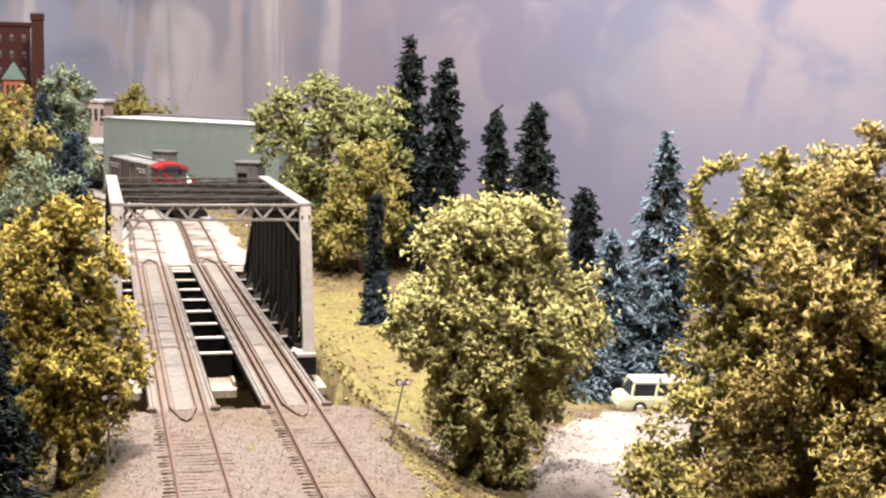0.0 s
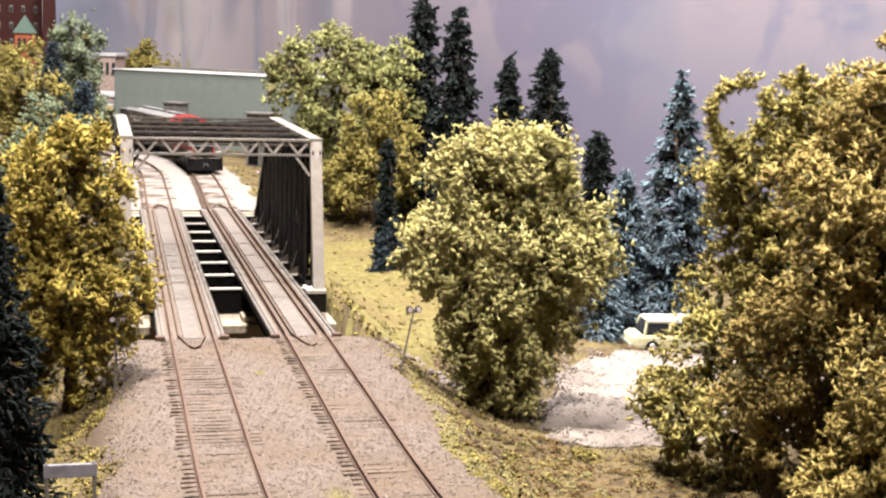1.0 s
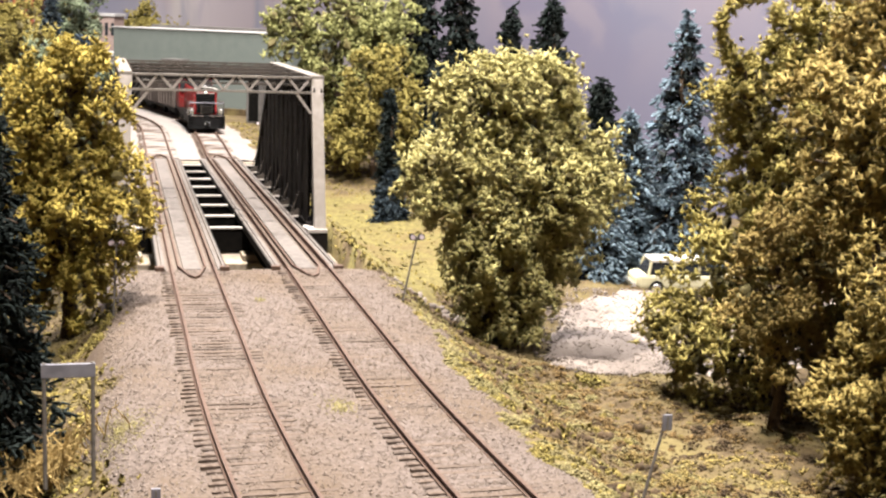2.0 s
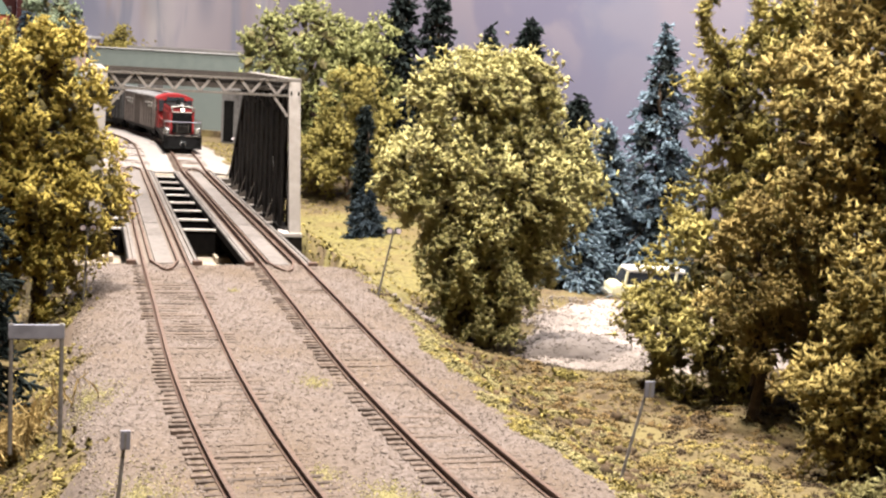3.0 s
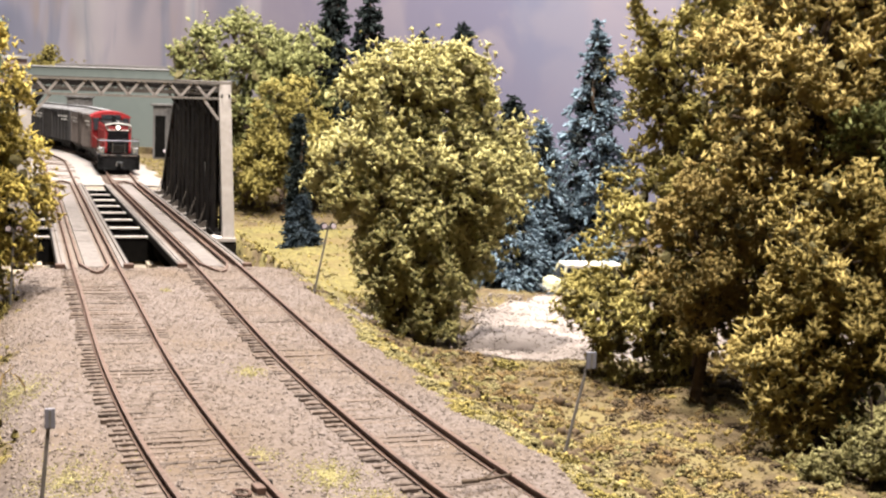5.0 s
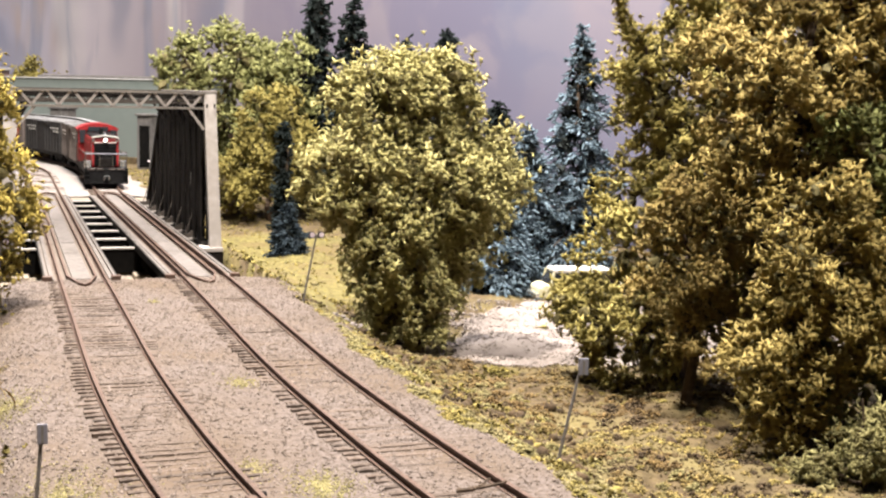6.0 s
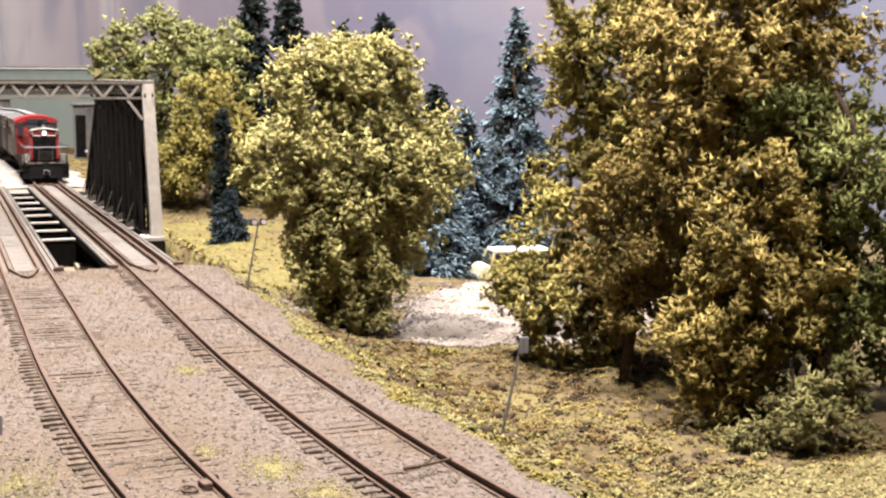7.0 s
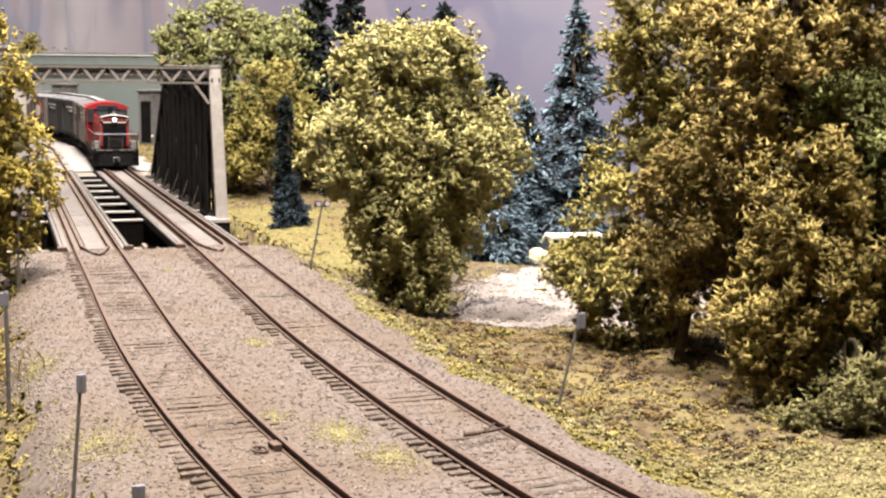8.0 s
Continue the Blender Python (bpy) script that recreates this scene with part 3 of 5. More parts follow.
for sgn in (-1, 1):
    x = sgn * 48.3 - 0.4
    # near end post, pale, box section
    post = part("end_post", beam(B(), (x + sgn * 1.6, PY[0] - 6, -3.2), (x - sgn * 0.3, PY[0] + 2.5, 75.5), 5.9, 4.6, (0, 1, 0)), STEEL, bridge, "pale grey end post")
    part("post_foot", box(B(), x - 5.2, x + 5.2, PY[0] - 10, PY[0] + 8, -5, -3, 0.3), STEEL, bridge)
    part("bearing", box(B(), x - 5.5, x + 5.5, PY[0] - 9, PY[0] + 9, -15, -5, 0.5), STEEL_DARK, bridge)
    ch = box(B(), x - 3.4, x + 3.4, PY[0], 306, 69.5, 75.5, 0.4)
    part("top_chord", ch, CHORD, bridge, "pale grey top chord")
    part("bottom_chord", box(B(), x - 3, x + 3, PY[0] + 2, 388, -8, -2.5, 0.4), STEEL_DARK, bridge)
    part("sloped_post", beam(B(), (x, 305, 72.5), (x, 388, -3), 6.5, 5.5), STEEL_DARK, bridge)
    # truss sides near-black: they face away from light, shade in the colour
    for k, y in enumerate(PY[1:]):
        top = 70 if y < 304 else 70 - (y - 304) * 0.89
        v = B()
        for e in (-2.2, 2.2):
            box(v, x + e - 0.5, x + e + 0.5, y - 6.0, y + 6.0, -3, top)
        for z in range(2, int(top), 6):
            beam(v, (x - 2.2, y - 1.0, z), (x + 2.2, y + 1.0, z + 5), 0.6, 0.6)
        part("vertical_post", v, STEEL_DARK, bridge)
        gs = B()
        beam(gs, (x - sgn * 1.5, y, 0), (x - sgn * 8, y, -4), 1.2, 3.0)
        beam(gs, (x - sgn * 3.0, y, 10), (x - sgn * 7.5, y, -3), 0.9, 0.5)
        part("gusset", gs, STEEL_MID, bridge)
    for k in range(6):
        ya = PY[k] + 20.7
        top = 69 if ya < 300 else 69 - (ya - 304) * 0.89
        v = B()
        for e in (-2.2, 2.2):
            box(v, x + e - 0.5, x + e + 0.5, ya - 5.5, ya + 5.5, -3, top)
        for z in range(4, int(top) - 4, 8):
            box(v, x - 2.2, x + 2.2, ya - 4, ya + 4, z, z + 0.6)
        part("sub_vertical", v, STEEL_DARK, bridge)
    for k in range(5):
        ya, yb = PY[k], PY[k + 1]
        dg = B()
        tb_ = 70 if yb < 304 else 70 - (yb - 304) * 0.89
        ta_ = 70
        pa, pb = ((ya + 1, ta_), (yb - 1, 0)) if k % 2 == 0 else ((ya + 1, 0), (yb - 1, tb_))
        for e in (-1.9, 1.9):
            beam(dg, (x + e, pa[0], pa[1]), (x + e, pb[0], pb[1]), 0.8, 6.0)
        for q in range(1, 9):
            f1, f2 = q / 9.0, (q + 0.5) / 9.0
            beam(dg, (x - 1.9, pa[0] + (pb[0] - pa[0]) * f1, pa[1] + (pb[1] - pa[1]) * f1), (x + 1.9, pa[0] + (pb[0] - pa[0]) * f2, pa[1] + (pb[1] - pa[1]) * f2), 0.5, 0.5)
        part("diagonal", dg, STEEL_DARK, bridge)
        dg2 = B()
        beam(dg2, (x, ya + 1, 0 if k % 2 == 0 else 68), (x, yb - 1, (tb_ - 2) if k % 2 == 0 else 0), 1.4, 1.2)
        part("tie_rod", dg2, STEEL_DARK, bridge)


def portal(y, name, z0, z1, mat_, vees):
    bm = B()
    for z in (z0 + 0.7, z1 - 0.7):
        box(bm, -45.4, 45.4, y - 1.5, y + 1.5, z - 0.55, z + 0.55)
    frame_ = part(name, bm, CHORD, bridge, "latticed portal strut")
    w = 90.0 / vees
    for k in range(vees):
        xa = -45 + k * w
        lat = B()
        beam(lat, (xa + 1, y, z1 - 1.2), (xa + w / 2, y, z0 + 1.2), 1.2, 1.1, (0, 1, 0))
        beam(lat, (xa + w / 2, y, z0 + 1.2), (xa + w - 1, y, z1 - 1.2), 1.2, 1.1, (0, 1, 0))
        part("lattice_bar", lat, mat_, frame_)
    for sgn in (-1, 1):
        part("knee_brace", beam(B(), (sgn * 45.2 - 0.4, y, z0 - 10), (sgn * 37, y, z0 + 0.5), 1.3, 1.6, (0, 1, 0)), mat_, frame_)


portal(PY[0] + 1, "portal_strut", 66.0, 75.0, STEEL, 7)
# lateral struts darkened in colour for the shade behind the portal
for k, y in enumerate(PY[1:5]):
    bm = B()
    for z in (74.6, 68.5):
        for e in (-1.8, 1.8):
            box(bm, -46, 46, y + e - 0.45, y + e + 0.45, z - 0.5, z + 0.5)
    for j in range(18):
        xa = -45 + j * 5
        beam(bm, (xa, y, 68.7 if j % 2 else 74.4), (xa + 5, y, 74.4 if j % 2 else 68.7), 0.7, 0.7)
    part("lateral_strut", bm, STEEL_MID, bridge)
    for e in (-1, 1):
        part("knee_brace", beam(B(), (e * 46, y, 56), (e * 38, y, 68), 1.3, 1.5, (0, 1, 0)), STEEL_DARK, bridge)
# bracing and sub struts coloured dark for the shade behind the portal
for k in range(4):
    bm = B()
    beam(bm, (-46, PY[k] + 2, 73.6), (46, PY[k + 1] - 2, 73.6), 1.3, 0.8)
    beam(bm, (46, PY[k] + 2, 72.6), (-46, PY[k + 1] - 2, 72.6), 1.3, 0.8)
    part("top_bracing", bm, STEEL_DARK, bridge)
    part("sub_strut", box(B(), -46, 46, PY[k] + 19.6, PY[k] + 21.6, 71, 73), STEEL_DARK, bridge)

# abutments
def abutment(label, y0, y1, ztop, wide):
    thing = empty("abutment", at(1, 0, 0, -0.3), label, "abutment")
    part("wall", box(B(), -wide, wide, y0, y1, -82, ztop, 0.6), CONCRETE, thing)
    part("bridge_seat", box(B(), -wide - 2, wide + 2, y0 - 4 if y0 > 100 else y1, y0 if y0 > 100 else y1 + 5, -24, -19, 0.5), CONCRETE, thing)
    return thing


abutment("tan concrete abutment under the nearer bridge end", -8, 2, -3.4, 50)
abutment("tan concrete abutment under the farther bridge end", 428, 438, -2.8, 62)
pier = empty("bridge_pier", at(-1, 0, 0), "tan weathered concrete pier under the truss end", "pier")
part("wall", box(B(), -56, 56, 110, 132, -82, -23, 0.8), CONCRETE, pier)
part("cap", box(B(), -59, 58, 106, 135, -23, -18.5, 0.6), CONCRETE, pier, "pale pier cap")
for x in (-44, -14, 14, 44):
    part("bearing_block", box(B(), x - 4, x + 4, 112, 126, -18.5, -15.5, 0.4), CONCRETE, pier)
# this floor's black colour makes the darkness down in the cut
part("pit_floor", box(B(), -78, 53, 9, 424, -81, -77), SHADE_BLACK).parent = None
tagged(bpy.data.objects["pit_floor"], "floor of the cut, coloured black for the shade under the bridge", "floor", kind="structure")

track("rusty rails on buried brown ties in tan ballast", PL, -478, -1)
track("rusty rails on buried brown ties in tan ballast", PR, -478, -1)
track("rusty rails on ties curving away past the bridge", PL, 437, 0, PL.s[-1] - 10)
track("rusty rails on ties curving away past the bridge", PR, 437, 0, PR.s[-1] - 10)

# ---- trees ----
def scatter(templates, pos, rot, scale, rs):
    """Many small pieces as one mesh: templates of (V, F), a place, a 3x3 turn and a size for each."""
    which = rs.integers(0, len(templates), len(pos))
    Vs, Fs, n = [], [], 0
    for k, (tv, tf) in enumerate(templates):
        sel = which == k
        if not sel.any():
            continue
        v = np.einsum("nij,vj->nvi", rot[sel] * scale[sel][:, None, None], tv) + pos[sel][:, None]
        f = tf[None] + (np.arange(sel.sum()) * len(tv))[:, None, None] + n
        Vs.append(v.reshape(-1, 3))
        Fs.append(f.reshape(-1, 3))
        n += v.shape[0] * v.shape[1]
    return np.concatenate(Vs), np.concatenate(Fs)


def squiggle(rs, length=4.0, thick=0.55, segs=3, curl=0.9):
    """A crooked little tuft: a bent three-sided tube, thick in the middle."""
    p, d = np.zeros(3), np.array([0, 0, -1.0])
    rings, V = [], []
    for i in range(segs + 1):
        r = thick * (0.55, 1.0, 0.85, 0.35, 0.25)[min(i, 4)] * rs.uniform(0.7, 1.3)
        a = np.cross(d, [0.3, 1, 0.2])
        a /= np.linalg.norm(a)
        b = np.cross(d, a)
        ph = rs.uniform(0, 6.28)
        V += [p + r * (np.cos(ph + t) * a + np.sin(ph + t) * b) for t in (0, 2.09, 4.19)]
        p = p + d * length / segs
        d = d + rs.normal(0, curl, 3)
        d /= np.linalg.norm(d)
    F = []
    for i in range(segs):
        for j in range(3):
            q = (j + 1) % 3
            F += [(3 * i + j, 3 * i + q, 3 * i + 3 + q), (3 * i + j, 3 * i + 3 + q, 3 * i + 3 + j)]
    return np.array(V), np.array(F)


def burr(rs, reach=2.3, thick=0.6, arms=4):
    """A crumb of foam: a few stubby arms from one middle."""
    V, F = [], []
    for k in range(arms):
        d = rs.normal(0, 1, 3)
        d /= np.linalg.norm(d)
        a = np.cross(d, [0.3, 1, 0.2])
        a /= np.linalg.norm(a)
        b = np.cross(d, a)
        r = thick * rs.uniform(0.7, 1.3)
        ln = reach * rs.uniform(0.6, 1.3)
        c = -d * r * 0.6
        V += [c + r * (np.cos(t) * a + np.sin(t) * b) for t in (0, 2.09, 4.19)] + [d * ln + rs.normal(0, 0.25, 3) * ln]
        F += [(4 * k + j, 4 * k + (j + 1) % 3, 4 * k + 3) for j in range(3)]
    return np.array(V), np.array(F)


def pebble(rs, k=0):
    v = np.array([(1, 0, 0), (-1, 0, 0), (0, 1, 0), (0, -1, 0), (0, 0, 0.8), (0, 0, -0.8)], float) * rs.uniform(0.6, 1.25, (6, 1)) + rs.normal(0, 0.12, (6, 3))
    return v, np.array([(0, 2, 4), (2, 1, 4), (1, 3, 4), (3, 0, 4), (2, 0, 5), (1, 2, 5), (3, 1, 5), (0, 3, 5)])


def turns(rs, n, tilt=1.0):
    """Random turns: any yaw, and a tilt of about that many radians."""
    a, t, b = rs.uniform(0, 6.283, n), rs.normal(0, tilt, n), rs.uniform(0, 6.283, n)
    def rz(w):
        c, s, o, i = np.cos(w), np.sin(w), 0 * w, 0 * w + 1
        return np.stack([np.stack([c, -s, o], -1), np.stack([s, c, o], -1), np.stack([o, o, i], -1)], -2)
    c, s, o, i = np.cos(t), np.sin(t), 0 * t, 0 * t + 1
    rx = np.stack([np.stack([i, o, o], -1), np.stack([o, c, -s], -1), np.stack([o, s, c], -1)], -2)
    return rz(a) @ rx @ rz(b)


def limb(bm, p, q, r0, r1, rs, bends=3):
    """A crooked tapering limb."""
    p, q = np.array(p, float), np.array(q, float)
    last, lr = p, r0
    for k in range(1, bends + 1):
        t = k / bends
        nxt = p + (q - p) * t + (rs.normal(0, 0.04, 3) * np.linalg.norm(q - p) if k < bends else 0)
        r = r0 + (r1 - r0) * t
        rod(bm, last, nxt, lr, r, 6)
        last, lr = nxt, r


def broadleaf(label, x, y, height, lobes, leaf, count, seed, droop=0.5, size=1.0, group="", name="tree", bare=(), base=None):
    """lobes: (x, y, z, rx, ry, rz) ellipsoids over the foot; the crown's tufts crowd near their skins and hang."""
    rs = np.random.default_rng(seed)
    z0 = float(ground_z(x, y)) - 1.0 if base is None else base
    thing = empty(name, at(x, y, z0), label, "tree", group)
    tr = B()
    top = height * 0.8
    limb(tr, (0, 0, -2), (rs.uniform(-3, 3), rs.uniform(-3, 3), top), height * 0.026, height * 0.008, rs, 5)
    for lx, ly, lz, ax, ay, az in lobes:
        limb(tr, (0, 0, min(lz * 0.45, height * 0.35)), (lx * 0.8, ly * 0.8, lz), height * 0.013, height * 0.004, rs, 4)
        for k in range(5):
            d = rs.normal(0, 1, 3)
            d /= np.linalg.norm(d)
            limb(tr, (lx * 0.75, ly * 0.75, lz * 0.9), (lx + d[0] * ax * 0.85, ly + d[1] * ay * 0.85, lz + d[2] * az * 0.8), height * 0.006, height * 0.002, rs, 3)
    for pts in bare:
        for a, b in zip(pts, pts[1:]):
            limb(tr, a, b, 0.55, 0.45, rs, 2)
    part("trunk", tr, BARK, thing, "thin brown twiggy trunk and limbs")
    lob = np.array(lobes, float)
    vol = lob[:, 3] * lob[:, 4] + lob[:, 4] * lob[:, 5] + lob[:, 3] * lob[:, 5]
    each = 60
    m_ = int(count * 1.12) // each
    pick = rs.choice(len(lobes), m_, p=vol / vol.sum())
    d = rs.normal(0, 1, (m_, 3))
    d /= np.linalg.norm(d, axis=1)[:, None]
    rad = np.where(rs.random(m_) < 0.22, rs.uniform(0.3, 0.8, m_), 1 - np.abs(rs.normal(0, 0.14, m_)) + 0.10 * rs.normal(0, 1, m_))
    mid = lob[pick, :3] + d * lob[pick, 3:] * rad[:, None]
    # every spray leans outwards and hangs
    axis_ = d * (1 - droop) + np.array([0, 0, -1.0]) * droop + rs.normal(0, 0.25, (m_, 3))
    axis_ /= np.linalg.norm(axis_, axis=1)[:, None]
    cs = 5.6 * size * rs.uniform(0.6, 1.5, m_)
    along_ = rs.uniform(-1, 1.15, (m_, each))
    wide = 0.34 * (1.15 - 0.35 * along_)
    pos = mid[:, None] + axis_[:, None] * (along_ * cs[:, None])[..., None] + rs.normal(0, 1, (m_, each, 3)) * (wide * cs[:, None])[..., None]
    pos = pos.reshape(-1, 3)
    for pts in bare:
        for a_, b_ in zip(pts, pts[1:]):
            t_ = rs.random(90)[:, None]
            pos = np.r_[pos, np.array(a_) * (1 - t_) + np.array(b_) * t_ + rs.normal(0, 1.1, (90, 3))]
    pos = pos[pos[:, 2] > 1.5]
    n = len(pos)
    tm = [burr(rs, 2.3, 0.64) for _ in range(24)]
    V, F = scatter(tm, pos, turns(rs, n, 1.5 - droop), rs.uniform(0.6, 1.15, n) * size, rs)
    # the dense heart of each spray, dark to paint the shade in the gaps
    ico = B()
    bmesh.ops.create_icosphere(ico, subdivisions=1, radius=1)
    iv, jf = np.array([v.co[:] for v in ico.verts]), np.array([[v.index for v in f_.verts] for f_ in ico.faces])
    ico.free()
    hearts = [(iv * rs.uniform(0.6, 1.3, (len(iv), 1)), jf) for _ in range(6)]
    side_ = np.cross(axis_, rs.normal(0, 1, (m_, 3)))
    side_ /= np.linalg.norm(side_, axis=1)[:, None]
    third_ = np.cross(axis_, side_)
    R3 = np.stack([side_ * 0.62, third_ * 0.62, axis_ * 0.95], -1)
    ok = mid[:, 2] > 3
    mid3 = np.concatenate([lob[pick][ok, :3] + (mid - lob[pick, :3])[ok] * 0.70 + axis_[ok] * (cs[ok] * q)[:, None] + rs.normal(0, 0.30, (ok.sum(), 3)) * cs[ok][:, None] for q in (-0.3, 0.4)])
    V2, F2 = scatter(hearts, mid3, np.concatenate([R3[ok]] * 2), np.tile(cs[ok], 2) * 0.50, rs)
    raw("inner_growth", V2, F2, CROWN_SHADE, thing, False, "core coloured dark for the shade inside the crown")
    raw("foliage", V, F, leaf, thing, True)
    return thing


def spruce(label, x, y, height, radius, leaf, seed, name="spruce_tree", group="", size=1.0, base=None, bare=0.05, power=0.8):
    """Whorls of drooping boughs, each set with short needles."""
    rs = np.random.default_rng(seed)
    z0 = float(ground_z(x, y)) - 1.0 if base is None else base
    thing = empty(name, at(x, y, z0), label, "tree", group)
    tr = B()
    limb(tr, (0, 0, -2), (0, 0, height * 0.97), height * 0.018, height * 0.004, rs, 4)
    P, R = [], []
    z = height * bare
    while z < height * 0.97:
        f = z / height
        rr = radius * (1 - f) ** power * rs.uniform(0.7, 1.15) + 1.2
        for k in range(int(6 + 5 * (1 - f))):
            a = rs.uniform(0, 6.283)
            ln = rr * rs.uniform(0.75, 1.1)
            if rr > radius * 0.35:
                rod(tr, (0, 0, z), (math.cos(a) * ln * 0.9, math.sin(a) * ln * 0.9, z - ln * 0.25), height * 0.005, height * 0.002, 4)
            m_ = max(2, int(ln / 2.3 / size))
            t = rs.uniform(0.15, 1.05, m_ * 7)
            sx = rs.normal(0, 0.13, m_ * 7) * ln
            P.append(np.stack([np.cos(a) * ln * t - np.sin(a) * sx, np.sin(a) * ln * t + np.cos(a) * sx, z - ln * 0.42 * t ** 1.4 + rs.normal(0, 0.8 * size, m_ * 7)], 1))
            R.append(np.full(m_ * 7, a))
        z += height * 0.052 * rs.uniform(0.8, 1.3)
    part("trunk", tr, BARK, thing, "dark trunk with sparse boughs")
    P, R = np.concatenate(P), np.concatenate(R)
    tip = np.stack([rs.normal(0, 0.5, 90), rs.normal(0, 0.5, 90), rs.uniform(0.9, 1.02, 90) * height], 1)
    P, R = np.r_[P, tip], np.r_[R, rs.uniform(0, 6.28, 90)]
    n = len(P)
    tm = [squiggle(rs, 3.2 * size, 0.62 * size, 1, 0.5) for _ in range(12)]
    # needles lie outward along the bough and hang a little
    tilt = rs.normal(1.25, 0.45, n)
    az = R + rs.normal(0, 0.7, n)
    o, i = 0 * tilt, 0 * tilt + 1
    c, s = np.cos(tilt), np.sin(tilt)
    ry = np.stack([np.stack([c, o, -s], -1), np.stack([o, i, o], -1), np.stack([s, o, c], -1)], -2)
    c, s = np.cos(az), np.sin(az)
    rz = np.stack([np.stack([c, -s, o], -1), np.stack([s, c, o], -1), np.stack([o, o, i], -1)], -2)
    V, F = scatter(tm, P, rz @ ry, rs.uniform(0.7, 1.3, n), rs)
    # a near-black core round the trunk paints the shade between boughs
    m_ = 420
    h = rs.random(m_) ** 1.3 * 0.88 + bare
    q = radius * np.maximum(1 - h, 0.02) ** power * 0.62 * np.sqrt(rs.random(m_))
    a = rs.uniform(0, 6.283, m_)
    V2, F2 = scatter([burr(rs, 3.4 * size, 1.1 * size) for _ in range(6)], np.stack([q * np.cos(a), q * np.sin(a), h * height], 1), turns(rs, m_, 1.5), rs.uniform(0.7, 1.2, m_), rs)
    raw("inner_growth", V2, F2, N_SHADE, thing, False, "near-black core for the shade between the boughs")
    raw("needles", V, F, leaf, thing, True)
    return thing


# lobes are set in plan: over the foot of each tree
broadleaf("tall bright yellow-green tree with drooping sprays beside the track", 106, -40, 120,
          [(-2, 0, 24, 17, 17, 26), (-27, 2, 72, 19, 20, 24), (-14, 4, 104, 20, 20, 15), (10, 4, 107, 16, 18, 13), (26, 0, 76, 18, 20, 17), (2, -8, 66, 27, 20, 26), (-11, -8, 46, 20, 16, 24), (16, 0, 48, 15, 16, 20)], L_CENTRE, 24000, 11, 0.5, 0.95)
broadleaf("golden olive tree with dense fine foliage by the bridge", -74, -48, 106,
          [(0, 0, 81, 22, 20, 28), (-10, 0, 50, 22, 20, 24), (9, -4, 50, 22, 20, 24), (-2, 0, 24, 18, 18, 22), (2, 2, 101, 10, 11, 13)], L_LEFT, 14000, 12, 0.55, 0.85)
broadleaf("large pale green tree at the wood's edge", 158, 690, 178,
          [(-44, 0, 130, 20, 24, 32), (-8, 0, 138, 38, 32, 34), (40, -4, 126, 40, 32, 36), (8, -12, 88, 52, 36, 40), (-26, 0, 52, 34, 32, 42), (40, 4, 60, 40, 32, 44)], L_BACK, 9500, 13, 0.55, 1.7)
broadleaf("yellow-green tree in front of the wood", 182, 640, 112,
          [(0, 0, 90, 30, 26, 30), (12, -4, 58, 32, 26, 32), (-14, 0, 36, 30, 26, 34)], L_BACK2, 5200, 14, 0.55, 1.6)
broadleaf("tall olive tree with loose curling upper sprays", 164, -155, 150,
          [(2, 0, 95, 25, 26, 30), (-4, 0, 62, 24, 26, 30), (16, -6, 60, 32, 28, 34), (12, 0, 126, 24, 22, 16), (-20, 0, 112, 9, 10, 10), (-14, 0, 26, 28, 28, 26), (-36, 4, 20, 8, 10, 13), (34, 0, 104, 26, 26, 32), (30, 0, 30, 30, 26, 28)], L_R1, 23000, 15, 0.3, 0.85,
          bare=[[(-8, 0, 104), (-26, -4, 118), (-30, -4, 128), (-24, -4, 136), (-12, -2, 138)], [(10, 0, 120), (26, -4, 134), (36, -4, 143), (48, -4, 138)]])
broadleaf("rust-coloured autumn tree thick with foliage", 166, -222, 150,
          [(0, 0, 112, 30, 26, 30), (22, 0, 96, 30, 26, 30), (-14, 0, 92, 20, 22, 22), (10, 0, 132, 24, 22, 18), (20, 0, 60, 24, 22, 30)], L_R2, 15000, 16, 0.3, 0.85)
broadleaf("grey-brown half-bare bush under the rust-coloured tree", 144, -196, 78,
          [(0, 0, 52, 17, 16, 24), (4, 0, 26, 15, 15, 20)], L_BROWN, 3600, 18, 0.3, 0.75)
broadleaf("golden olive bush in front of the taller trees", 149, -252, 84,
          [(0, 0, 58, 17, 16, 22), (8, 0, 34, 20, 18, 24), (-6, 0, 26, 15, 14, 20), (14, 0, 62, 13, 13, 16)], L_GOLD, 7500, 19, 0.3, 0.8)
broadleaf("dark green bushy tree beside the rust-coloured one", 178, -248, 118,
          [(0, 0, 74, 22, 22, 24), (16, 0, 50, 26, 24, 34), (4, 0, 24, 24, 22, 24)], L_R3, 8500, 17, 0.3, 0.8)
broadleaf("low dull olive bush at the foot of the autumn trees", 146, -284, 30,
          [(0, 0, 10, 9, 8, 9), (12, 4, 14, 11, 9, 13), (-11, 2, 6, 6, 6, 6)], L_LOW, 2000, 20, 0.3, 0.62)
# spruces
spruce("tall blue-green spruce beside the gravel clearing", 252, 128, 142, 39, N_BLUE, 21, group="blue spruces", size=1.25)
spruce("smaller blue-green spruce beside the taller one", 221, 124, 88, 31, N_BLUE, 22, group="blue spruces", size=1.2)
spruce("small blue spruce at the edge of the clearing", 200, 108, 56, 27, N_BLUE, 23, group="blue spruces", size=1.15)
